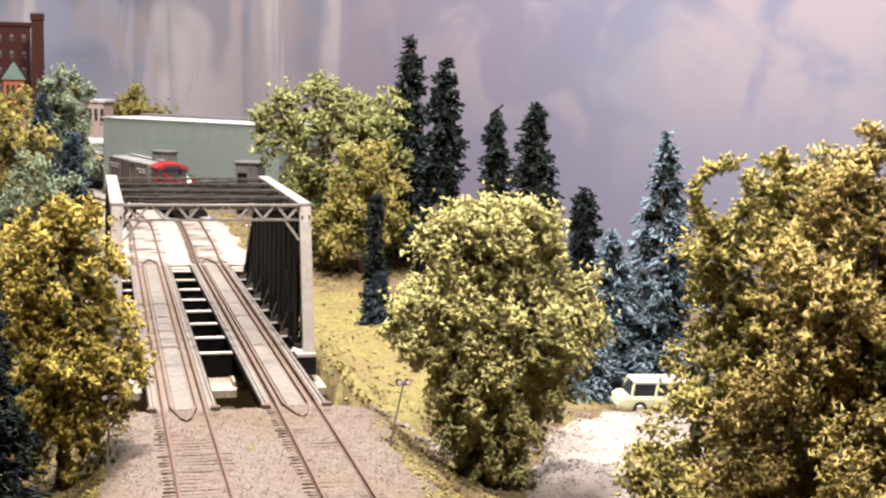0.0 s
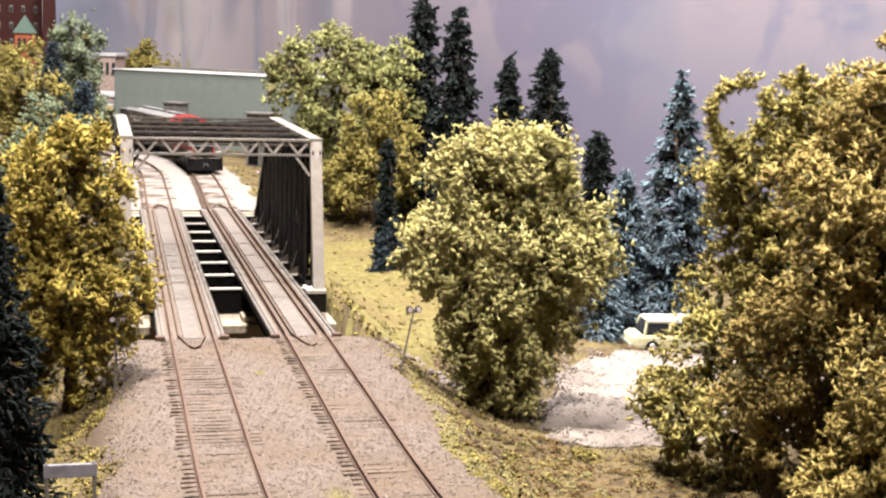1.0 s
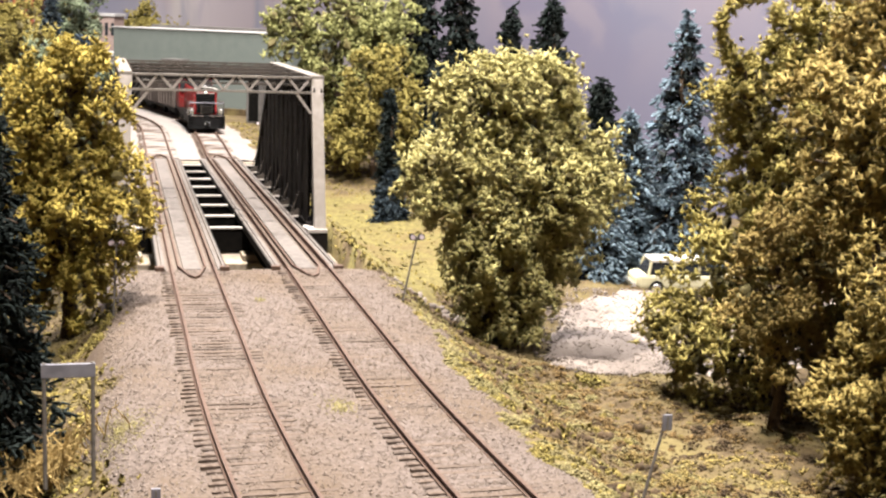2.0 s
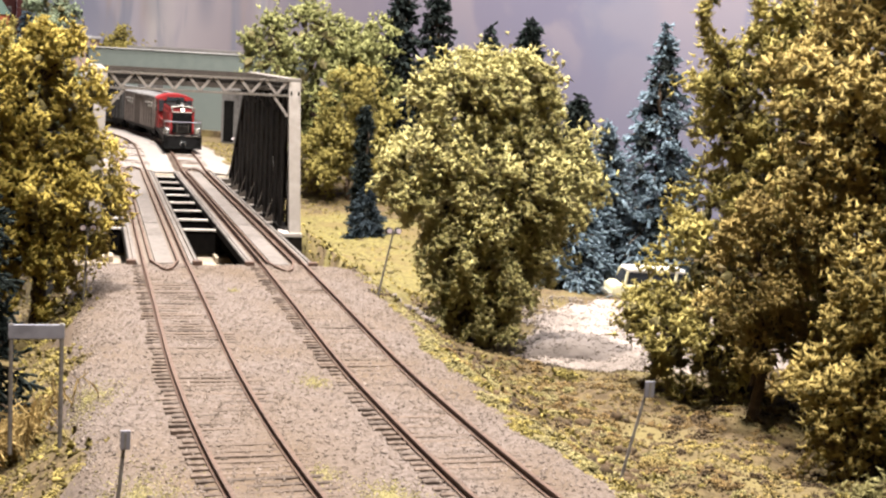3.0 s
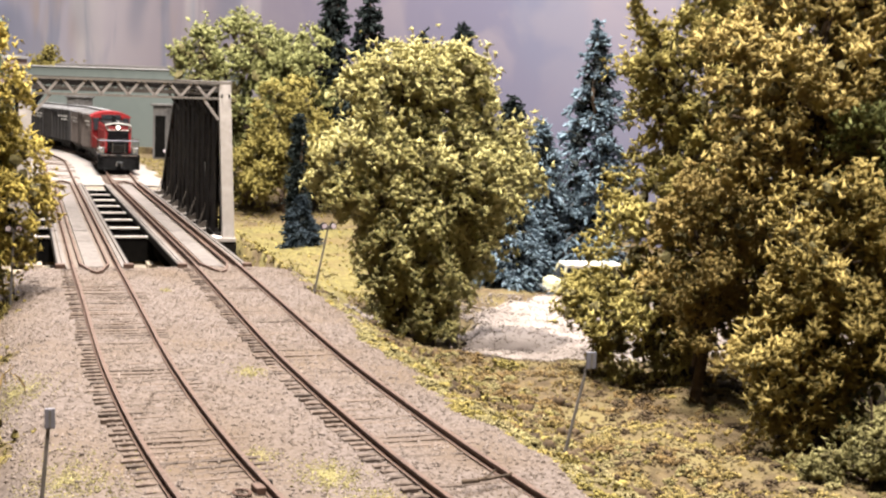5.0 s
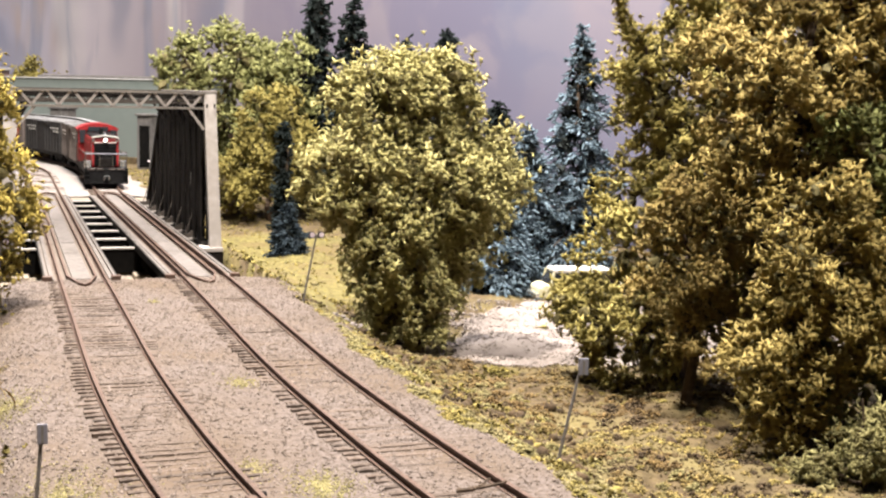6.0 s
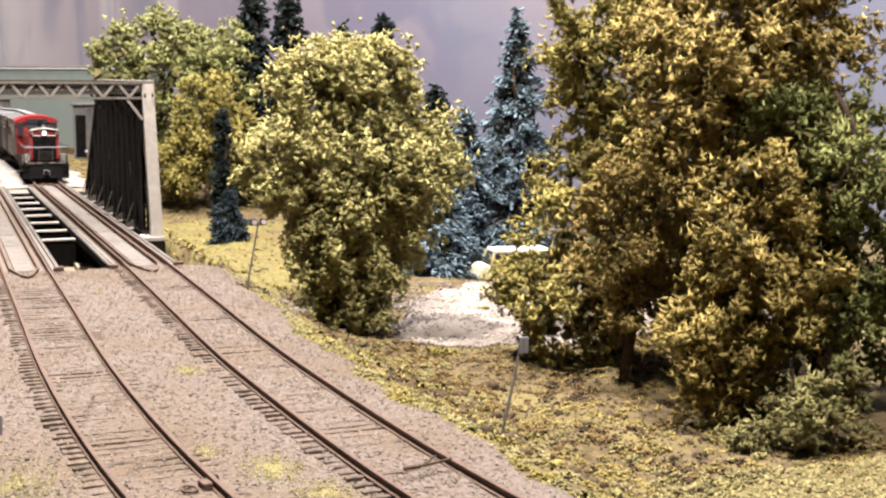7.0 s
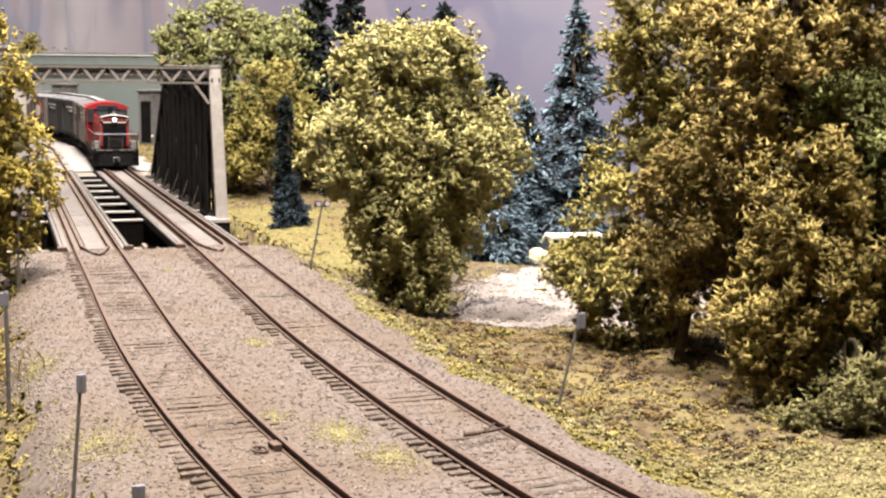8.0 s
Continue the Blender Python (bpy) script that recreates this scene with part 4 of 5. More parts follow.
spruce("dark narrow spruce near the bank", 147, 418, 98, 8.5, N_DARK, 24, group="dark spruces", base=-46, size=1.2, power=0.5)
spruce("small slate-blue spruce at the foot of the dark one", 149, 408, 40, 15, N_SLATE, 31, group="dark spruces", base=-46, size=1.2, power=0.6)
spruce("tall dark spruce behind the wood", 236, 700, 204, 28, N_DARK, 25, group="dark spruces", base=-30, size=2.2, power=0.5)
spruce("tall dark spruce behind the wood", 252, 622, 190, 30, N_DARK, 26, group="dark spruces", base=-35, size=2.1, power=0.6)
spruce("dark spruce on the far slope", 246, 440, 145, 22, N_DARK, 27, group="dark spruces", base=-30, size=1.7, power=0.6)
spruce("dark spruce on the far slope", 268, 408, 152, 26, N_DARK, 28, group="dark spruces", base=-30, size=1.7, power=0.5)
spruce("short dark spruce on the far slope", 255, 262, 96, 13, N_DARK, 29, group="dark spruces", base=-25, size=1.5, power=0.5)
spruce("dark spruce at the layout's edge", -92, -190, 116, 26, N_DARK, 30, group="dark spruces", size=1.0)


# ---- train ----
def coupler(parent, y, sgn):
    bm = box(B(), -1.2, 1.2, y - 3, y + 3, 5.5, 8.0, 0.3)
    box(bm, -1.9, 1.9, y + sgn * 3 - 1.5, y + sgn * 3 + 1.5, 5.0, 8.6, 0.4)
    part("coupler", bm, LOCO_BLACK, parent)


WHEELS = []


def bogie(parent, y, gap, length):
    side = B()
    for sgn in (-1, 1):
        box(side, sgn * 11.5 - 1.2, sgn * 11.5 + 1.2, y - length / 2, y + length / 2, 4.5, 8.5, 0.4)
        for e in (-1, 1):
            box(side, sgn * 12 - 1.6, sgn * 12 + 1.6, y + e * gap / 2 - 3, y + e * gap / 2 + 3, 3.5, 7.5, 0.5)
    box(side, -11, 11, y - 3, y + 3, 6, 10)
    part("truck_frame", side, LOCO_BLACK, parent)
    for e in (-1, 1):
        w = B()
        for sgn in (-1, 1):
            rod(w, (sgn * 7.6, 0, 0), (sgn * 9.9, 0, 0), 5.4, 5.4, 20)
            rod(w, (sgn * 7.0, 0, 0), (sgn * 7.6, 0, 0), 6.0, 6.0, 20)
            for a in range(5):
                t = a * 1.2566
                beam(w, (sgn * 10.0, 0, 0), (sgn * 10.0, 4.6 * math.cos(t), 4.6 * math.sin(t)), 0.5, 0.9, (1, 0, 0))
        rod(w, (-9, 0, 0), (9, 0, 0), 1.2)
        ob = part("wheelset", w, STEEL_DARK, parent)
        WHEELS.append((ob, y + e * gap / 2, 6.2))


def locomotive():
    """An end-cab switcher: hood forward (-y), cab behind; y = 0 is its front coupler face."""
    t = empty("locomotive", Matrix(), "red and black diesel switcher with a lit headlight", "locomotive")
    fr = box(B(), -16.5, 16.5, 5, 150, 10.5, 14.0, 0.4)
    box(fr, -14, 14, 8, 147, 8.0, 10.5, 0.3)
    part("underframe", fr, LOCO_BLACK, t)
    pl = box(B(), -17.0, 17.0, 3.4, 6.0, 2.6, 14.5, 0.5)
    box(pl, -17.0, 17.0, 2.0, 6.0, 2.2, 3.6, 0.3)
    for sgn in (-1, 1):
        for z in (4.5, 8, 11.5):
            box(pl, sgn * 15 - 2.2, sgn * 15 + 2.2, 2.4, 9, z, z + 0.7)
    part("pilot", pl, LOCO_BLACK, t, "black pilot with steps")
    part("fuel_tank", box(B(), -13, 13, 62, 92, 3.5, 9, 1.2), LOCO_BLACK, t)
    hood = box(B(), -11.3, 11.3, 15, 106, 14, 38.0, 2.4)
    part("hood", hood, RED, t, "red hood")
    part("hood_top", box(B(), -10.4, 10.4, 15.6, 106, 37.4, 39.0, 0.6), LOCO_BLACK, t, "black hood top")
    part("number_board", box(B(), -8.5, 8.5, 14.2, 15.4, 33.6, 34.2, 0.2), WHITE, t, "thin pale line over the radiator")
    gr = box(B(), -8.8, 8.8, 14.3, 15.6, 15.5, 33.2, 0.4)
    grille = part("radiator_grille", gr, LOCO_BLACK, t, "black front radiator")
    for k in range(9):
        part("louvre", box(B(), -7.8, 7.8, 13.9, 14.4, 18.4 + k * 1.55, 19.1 + k * 1.55), LOCO_BLACK, grille)
    nb = B()
    for k in range(8):
        x0_, x1_ = -10.6 + k * 2.65, -10.6 + (k + 1) * 2.65
        beam(nb, (x0_, 14.6, 39.4 - 0.014 * x0_ ** 2), (x1_, 14.6, 39.4 - 0.014 * x1_ ** 2), 2.2, 0.9)
    part("nose_band", nb, WHITE, t, "thin pale band over the nose")
    part("front_rail", rod(B(), (-16.0, 3.8, 25.6), (16.0, 3.8, 25.6), 0.42, 0.42, 6), SIGNGREY, t, "grey rail across the nose")
    for a_, b_ in ((-14.5, -8.5), (-7.2, -2.2), (2.2, 7.2), (8.5, 14.5)):
        part("step_edge", box(B(), a_, b_, 2.5, 3.6, 13.2, 14.2, 0.15), BROWNCAR, t, "worn brown step edge")
    part("coupler_knuckle", box(B(), -2.4, 2.4, -2.6, 0.4, 5.2, 8.8, 0.6), CHROME, t, "bare metal knuckle")
    part("front_box", box(B(), -4.5, 4.5, 11.5, 14.2, 15, 22.0, 0.5), STEEL_DARK, t, "dark front step box")
    hl = rod(B(), (0, 12.6, 35.8), (0, 16.5, 35.8), 2.1, 2.1, 18)
    lamp = part("headlight", hl, CHROME, t, "bright headlight housing")
    part("bulb", rod(B(), (0, 12.2, 35.8), (0, 12.7, 35.8), 1.3, 1.5, 16), glow, lamp, "glowing bulb")
    for sgn in (-1, 1):
        part("marker_light", rod(B(), (sgn * 9.2, 13.8, 35.6), (sgn * 9.2, 16.5, 35.6), 1.0, 1.0, 12), CHROME, t)
        part("grab_iron", rod(B(), (sgn * 10.6, 13.9, 17), (sgn * 10.6, 13.9, 33), 0.25, 0.25, 6), CHROME, t)
        for k in range(7):
            dr = box(B(), sgn * 11.5 - 0.35, sgn * 11.5 + 0.35, 24 + k * 11.5, 33.5 + k * 11.5, 16.5, 33, 0.3)
            part("hood_door", dr, RED, t)
        hr = B()
        for k in range(6):
            rod(hr, (sgn * 16.0, 8 + k * 19, 14), (sgn * 16.0, 8 + k * 19, 25.5), 0.35, 0.35, 6)
        rod(hr, (sgn * 16.0, 8, 25.5), (sgn * 16.0, 104, 25.5), 0.35, 0.35, 6)
        part("side_handrail", hr, STEEL_MID, t, "grey handrail")
        fh = B()
        rod(fh, (sgn * 16.0, 4.5, 12), (sgn * 16.0, 4.5, 27), 0.4, 0.4, 6)
        rod(fh, (sgn * 5.0, 4.5, 13), (sgn * 5.0, 4.5, 25), 0.4, 0.4, 6)
        rod(fh, (sgn * 5.0, 4.5, 25), (sgn * 16.0, 4.5, 27), 0.4, 0.4, 6)
        part("end_handrail", fh, STEEL_MID, t, "grey end handrail")
        part("step_box", box(B(), sgn * 14 - 2.6, sgn * 14 + 2.6, 10, 17, 14, 20, 0.5), CHROME, t, "silver battery box")
    cab = box(B(), -16.6, 16.6, 106, 140, 14, 41.5, 0.8)
    part("cab", cab, RED, t, "red cab")
    rf = B()
    ring_ = []
    for k in range(11):
        a = math.pi * (0.12 + 0.76 * k / 10)
        ring_.append((17.8 * math.cos(a) / math.cos(0.12 * math.pi), 38.6 + 8.0 * math.sin(a)))
    lo_ = [rf.verts.new((a, 104, b)) for a, b in ring_] + [rf.verts.new((-17.6, 104, 41)), rf.verts.new((17.6, 104, 41))]
    hi_ = [rf.verts.new((a, 142, b)) for a, b in ring_] + [rf.verts.new((-17.6, 142, 41)), rf.verts.new((17.6, 142, 41))]
    rf.faces.new(lo_), rf.faces.new(hi_)
    for k in range(13):
        rf.faces.new((lo_[k], lo_[(k + 1) % 13], hi_[(k + 1) % 13], hi_[k]))
    part("cab_roof", rf, RED, t, "arched red cab roof")
    for sgn in (-1, 1):
        part("front_window", box(B(), sgn * 13.2 - 2.6, sgn * 13.2 + 2.6, 103.3, 106.4, 30, 41.0, 0.3), GLASS, t)
        part("side_window", box(B(), sgn * 16.5 - 0.4, sgn * 16.5 + 0.4, 111, 135, 29, 38.5, 0.3), GLASS, t)
    part("middle_window", box(B(), -8.5, 8.5, 103.4, 104.4, 39.6, 43.8, 0.3), GLASS, t)
    part("exhaust_stack", rod(B(), (0, 62, 38.5), (0, 62, 44), 2.2, 1.8, 14), LOCO_BLACK, t)
    part("bell", rod(B(), (0, 24, 38.8), (0, 24, 41.6), 1.8, 0.9, 12), CHROME, t)
    coupler(t, 1.5, -1)
    coupler(t, 152, 1)
    bogie(t, 34, 28, 44)
    bogie(t, 122, 28, 44)
    return t


def boxcar(label, body_mat, roof_mat, emblem=None, length=150.0):
    t = empty("boxcar", Matrix(), label, "freight car", "freight cars")
    part("body", box(B(), -17.5, 17.5, 4, length - 4, 11, 47.0, 0.6), body_mat, t)
    rf = B()
    pr_ = [(-18.0, 46.5), (0, 50.0), (18.0, 46.5), (18.0, 45.6), (-18.0, 45.6)]
    a_ = [rf.verts.new((u, 3.4, v)) for u, v in pr_]
    b_ = [rf.verts.new((u, length - 3.4, v)) for u, v in pr_]
    rf.faces.new(a_), rf.faces.new(b_)
    for k in range(5):
        rf.faces.new((a_[k], a_[(k + 1) % 5], b_[(k + 1) % 5], b_[k]))
    roof = part("roof", rf, roof_mat, t, "weathered panelled roof")
    for k in range(12):
        y = 10 + k * (length - 20) / 11
        bm = B()
        for sgn in (-1, 1):
            beam(bm, (sgn * 17.6, y, 46.9), (sgn * 0.4, y, 50.2), 1.0, 0.7)
        part("roof_rib", bm, roof_mat, roof)
    part("roof_walk", box(B(), -3.4, 3.4, 1.5, length - 1.5, 51.0, 51.7), roof_mat, t, "running boards along the ridge")
    for sgn in (-1, 1):
        part("door", box(B(), sgn * 17.9 - 0.7, sgn * 17.9 + 0.7, length / 2 - 14, length / 2 + 14, 12.5, 44, 0.4), body_mat, t)
        dt = box(B(), sgn * 18.5 - 0.4, sgn * 18.5 + 0.4, length / 2 - 30, length / 2 + 15, 43.6, 44.8)
        part("door_track", dt, body_mat, t)
        for k in range(13):
            y = 8 + k * (length - 16) / 12
            if abs(y - length / 2) > 15:
                part("side_rib", box(B(), sgn * 17.8 - 0.5, sgn * 17.8 + 0.5, y - 0.7, y + 0.7, 12, 46), body_mat, t)
        if emblem:
            part("emblem", rod(B(), (sgn * 17.6, 24, 30), (sgn * 18.5, 24, 30), 10.5, 10.5, 28), emblem[0], t, "round painted emblem")
            part("emblem_centre", rod(B(), (sgn * 17.6, 24, 30), (sgn * 18.8, 24, 30), 7.0, 7.0, 28), emblem[1], t)
        else:
            for z, a, b in ((38, 12, 40), (34.5, 12, 30), (38, 100, 138), (34.5, 104, 130)):
                part("lettering_bar", box(B(), sgn * 17.7 - 0.4, sgn * 17.7 + 0.4, a, b, z, z + 1.8), WHITE, t, "pale bar of lettering")
    for y, s_ in ((3.4, -1), (length - 3.4, 1)):
        lad = B()
        for k in range(8):
            rod(lad, (11.0, y + s_ * 1.0, 13 + k * 4.2), (16.2, y + s_ * 1.0, 13 + k * 4.2), 0.35, 0.35, 5)
        for x in (11.0, 16.2):
            rod(lad, (x, y + s_ * 1.0, 12), (x, y + s_ * 1.0, 46), 0.35, 0.35, 5)
        part("ladder", lad, body_mat, t)
        er = B()
        for k in range(6):
            box(er, -16, 16, y - 0.5, y + 0.5, 15 + k * 5.4, 16.3 + k * 5.4)
        part("end_rib", er, body_mat, t)
        part("brake_wheel", rod(B(), (-10, y + s_ * 1.6, 38), (-10, y + s_ * 2.2, 38), 3.0, 3.0, 14), STEEL_DARK, t)
    part("underframe", box(B(), -15, 15, 6, length - 6, 8, 11, 0.4), LOCO_BLACK, t)
    coupler(t, 1.0, -1)
    coupler(t, length - 1.0, 1)
    bogie(t, 26, 20, 32)
    bogie(t, length - 26, 20, 32)
    return t


loco = locomotive()
cars = [boxcar("brown-grey weathered boxcar behind the locomotive", BROWNCAR, ROOFGREY),
        boxcar("black boxcar with pale lettering bars and grey roof", BLACKCAR, ROOFGREY),
        boxcar("brown-grey boxcar with a round orange and white emblem", BROWNCAR, ROOFGREY, (ORANGE, WHITE))]
for vehicle in (loco, *cars):
    for piece in vehicle.children_recursive:
        if not piece.name.startswith("wheelset"):
            piece.data.transform(Matrix.Diagonal((0.95, 1, 0.97, 1) if vehicle == loco else (0.90, 1, 0.87, 1)))

# ---- buildings and things beyond the bridge ----
def warehouse():
    t = empty("warehouse", Matrix(), "long sage-green metal warehouse with a pale flat roof", "warehouse")
    a, b = np.array([-46.0, 1010.0]), np.array([132.0, 850.0])
    d = (b - a) / np.linalg.norm(b - a)
    back = np.array([-d[1], d[0]])
    L_ = np.linalg.norm(b - a)
    rz = math.degrees(math.atan2(d[1], d[0]))
    t.matrix_world = at(a[0], a[1], 0, rz)
    part("wall", box(B(), 0, L_, 0, 90, -6, 84, 0.8), GREENWALL, t)
    part("foundation", box(B(), -1, L_ + 1, -1.5, 91, -8, 3.5, 0.4), EARTH, t, "olive painted base strip")
    rf = box(B(), -2, L_ + 2, -1.0, 92, 84, 85.2, 0.3)
    roof = part("roof", rf, ROOFWHITE, t, "pale roof sheet")
    part("ridge", box(B(), 4, L_ - 28, 60, 66, 85.2, 88.5, 0.6), SHED, roof)
    return t


warehouse()


def shed(label, x, y, rz, w, dpt, h):
    t = empty("trackside_shed", at(x, y, -4, rz), label, "shed", "grey sheds by the warehouse")
    part("body", box(B(), -w / 2, w / 2, 0, dpt, 0, h, 0.4), SHED, t)
    # a flat black panel stands for the unlit inside
    part("doorway", box(B(), -w * 0.38, w * 0.05, -0.6, 0.3, 3, h * 0.82), SHADE_BLACK, t, "dark doorway")
    rf = box(B(), -w / 2 - 1.5, w / 2 + 1.5, -2, dpt + 1.5, h, h + 2.0, 0.4)
    part("roof", rf, SHED, t, "dusty grey roof")
    for k in range(5):
        part("board", box(B(), w * 0.1 + k * w * 0.075, w * 0.1 + k * w * 0.075 + w * 0.055, -0.7, 0.2, 1, h - 1), SHED, t)
    return t


shed("grey board shed with a dark doorway beside the tracks", 91, 790, -35, 25, 18, 53)
shed("grey board shed with a dark doorway beside the tracks", 12, 890, -40, 22, 14, 57)


def brick_factory():
    t = empty("brick_factory", at(-213, 1520, -5, 3), "tall dark red brick factory with rows of windows", "factory")
    wall_ = part("wall", box(B(), -70, 70, 0, 90, 0, 204, 1.0), BRICKRED, t)
    part("cornice", box(B(), -72, 72, -2, 92, 200, 206, 0.6), BRICKRED, t)
    for r_ in range(8):
        for c_ in range(8):
            w_ = part("window", box(B(), -61 + c_ * 17, -56 + c_ * 17, -0.8, 0.5, 10 + r_ * 24, 20 + r_ * 24, 0.3), SHED, t, "small grey window")
            part("pane", box(B(), -60.2 + c_ * 17, -56.8 + c_ * 17, -1.2, -0.7, 10.8 + r_ * 24, 17 + r_ * 24), GLASS, w_)
    return t


def chimney():
    t = empty("brick_chimney", at(-131.5, 1475, -5), "tall square red brick chimney", "chimney")
    bm = B()
    m_ = Matrix.Translation((0, 0, 106)) @ Matrix.Rotation(math.pi / 4, 4, "Z")
    bmesh.ops.create_cone(bm, cap_ends=True, segments=4, radius1=15.5, radius2=11.5, depth=212, matrix=m_)
    part("shaft", bm, BRICKRED, t)
    part("cap", box(B(), -9.6, 9.6, -9.6, 9.6, 208, 218, 1.0), BRICKRED, t, "flared chimney cap")


def turret_house():
    t = empty("turret_house", at(-159, 1350, -5), "orange-brick house with a green pyramid roof", "house")
    part("wall", box(B(), -22, 22, 0, 40, 0, 96, 0.6), TRIMPINK, t)
    part("turret", box(B(), -13, 13, -6, 20, 0, 126, 0.6), ORANGE, t, "orange brick turret")
    bm = B()
    bmesh.ops.create_cone(bm, cap_ends=True, segments=4, radius1=22, radius2=0.5, depth=24, matrix=Matrix.Translation((0, 7, 137)) @ Matrix.Rotation(math.pi / 4, 4, "Z"))
    part("roof", bm, COPPER, t, "green copper pyramid roof")
    for k in range(3):
        part("window", box(B(), -9 + k * 7, -5 + k * 7, -6.6, -5.8, 100, 118, 0.2), GLASS, t)


def small_block(label, x, y, w, d, h, rz=-20):
    t = empty("town_building", at(x, y, -5, rz), label, "building", "town buildings")
    part("wall", box(B(), -w / 2, w / 2, 0, d, 0, h, 0.5), TRIMPINK, t)
    part("roof", box(B(), -w / 2 - 2, w / 2 + 2, -2, d + 2, h, h + 4, 0.5), ROOFWHITE, t, "pale roof slab")
    for k in range(3):
        part("window", box(B(), -w / 2 + 4 + k * w / 3, -w / 2 + 4 + k * w / 3 + w / 6, -0.6, 0.4, h - 24, h - 8, 0.2), GLASS, t)


brick_factory()
chimney()
turret_house()
small_block("pinkish building with a pale flat roof", -54, 1260, 24, 40, 99)
small_block("low pinkish building with a pale roof", -74, 1110, 60, 60, 54)

broadleaf("grey-green leafy tree among the spruces", -84, 840, 172, [(0, 0, 130, 24, 22, 36), (-4, 0, 90, 28, 24, 32), (14, 0, 70, 22, 20, 30)], L_GREY, 3200, 41, 0.4, 1.6, base=-18)
spruce("blue-grey spruce beside the far tracks", -106, 800, 130, 26, N_SLATE, 42, group="blue spruces", base=-18, size=1.9)
spruce("blue-grey spruce beside the far tracks", -77, 770, 95, 19, N_SLATE, 43, group="blue spruces", base=-18, size=1.9)
broadleaf("pale yellow-green tree on the far bank", -128, 700, 128, [(0, 0, 95, 30, 28, 30), (-10, 0, 60, 34, 30, 32), (8, 0, 34, 28, 26, 30)], L_BACK2, 3400, 44, 0.5, 1.5, base=-18)
broadleaf("green bushy tree behind the golden one", -92, 420, 110, [(-6, 0, 74, 26, 24, 34), (6, 0, 44, 28, 24, 30), (-20, 0, 40, 26, 24, 34)], L_GREY, 4200, 45, 0.5, 1.2)
broadleaf("autumn bush in front of the factory", -160, 1150, 126, [(0, 0, 92, 40, 30, 32), (-30, 0, 70, 40, 30, 50), (16, 0, 50, 40, 30, 50)], L_BACK2, 2600, 46, 0.4, 2.2, base=-10)
broadleaf("olive shrub behind the warehouse", 6, 1420, 110, [(-6, 0, 86, 26, 24, 20), (-14, 0, 50, 30, 24, 40), (34, 0, 78, 16, 16, 12)], L_BACK2, 1800, 47, 0.4, 2.4, base=-6)
broadleaf("olive bush on the far slope", 244, 300, 74, [(0, 0, 50, 18, 16, 22), (4, 0, 24, 16, 16, 22)], L_R1, 1600, 48, 0.5, 1.2, base=-28)


# ---- small things by the track ----
def signal(x, y, z, h, lean, label):
    t = empty("signal_post", at(x, y, z), label, "signal", "twin-lamp trackside signals")
    part("pole", rod(B(), (0, 0, -4), (lean, 0, h), 0.45, 0.35, 8), POSTWOOD, t)
    bx = box(B(), lean - 2.8, lean + 2.8, -0.6, 0.6, h - 0.6, h + 0.9, 0.2)
    part("crossarm", bx, POSTWOOD, t)
    for e in (-1.8, 1.8):
        hd = part("lamp_head", rod(B(), (lean + e, -1.4, h + 0.8), (lean + e, 0.8, h + 0.8), 1.25, 1.25, 14), LOCO_BLACK, t)
        part("lens", rod(B(), (lean + e, -1.7, h + 0.8), (lean + e, -1.3, h + 0.8), 0.95, 0.95, 14), LENS, hd, "pale signal lens")


signal(53, -60, -5.5, 27, 6.0, "thin leaning post with two round signal lamps")
signal(-57, -66, -9, 30, 1.5, "thin post with two round signal lamps in the bushes")
signal(60, 503, -4, 23.5, 1.2, "thin post with two round signal lamps past the bridge")


def marker(x, y, z, h, lean, w, tall, label, board):
    t = empty("marker_sign", at(x, y, z), label, "sign", "trackside marker signs")
    part("post", rod(B(), (0, 0, -4), (lean, 0, h), 0.40, 0.34, 8), POSTWOOD, t)
    bd = part("board", box(B(), lean - w / 2, lean + w / 2, -0.9, -0.3, h - tall, h + 0.6, 0.15), board, t, "pale blank board")
    part("stripe", box(B(), lean - w * 0.12, lean + w * 0.12, -1.05, -0.85, h - tall + 0.3, h + 0.3), POSTWOOD, bd)


marker(58.5, -292, -6, 24.5, 6.5, 2.3, 3.2, "leaning post with a small pale board in the turf", SIGNGREY)
marker(-53.5, -322, -5, 22.5, 2.2, 1.8, 3.0, "thin post with a small grey-lilac board", SIGNGREY)
marker(-48.5, -386, -5, 20.0, 0.8, 1.9, 3.0, "thin post with a small grey-lilac board", SIGNGREY)
t = empty("board_on_posts", at(-69, -235, -6), "grey board across two thin posts beside the ballast", "sign")
part("board", box(B(), -6.5, 6.5, -0.6, 0.6, 22.5, 26.0, 0.2), SIGNGREY, t)
for e in (-5.8, 5.8):
    part("post", rod(B(), (e, 0, -6), (e, 0, 26.3), 0.55, 0.5, 8), POSTWOOD, t)


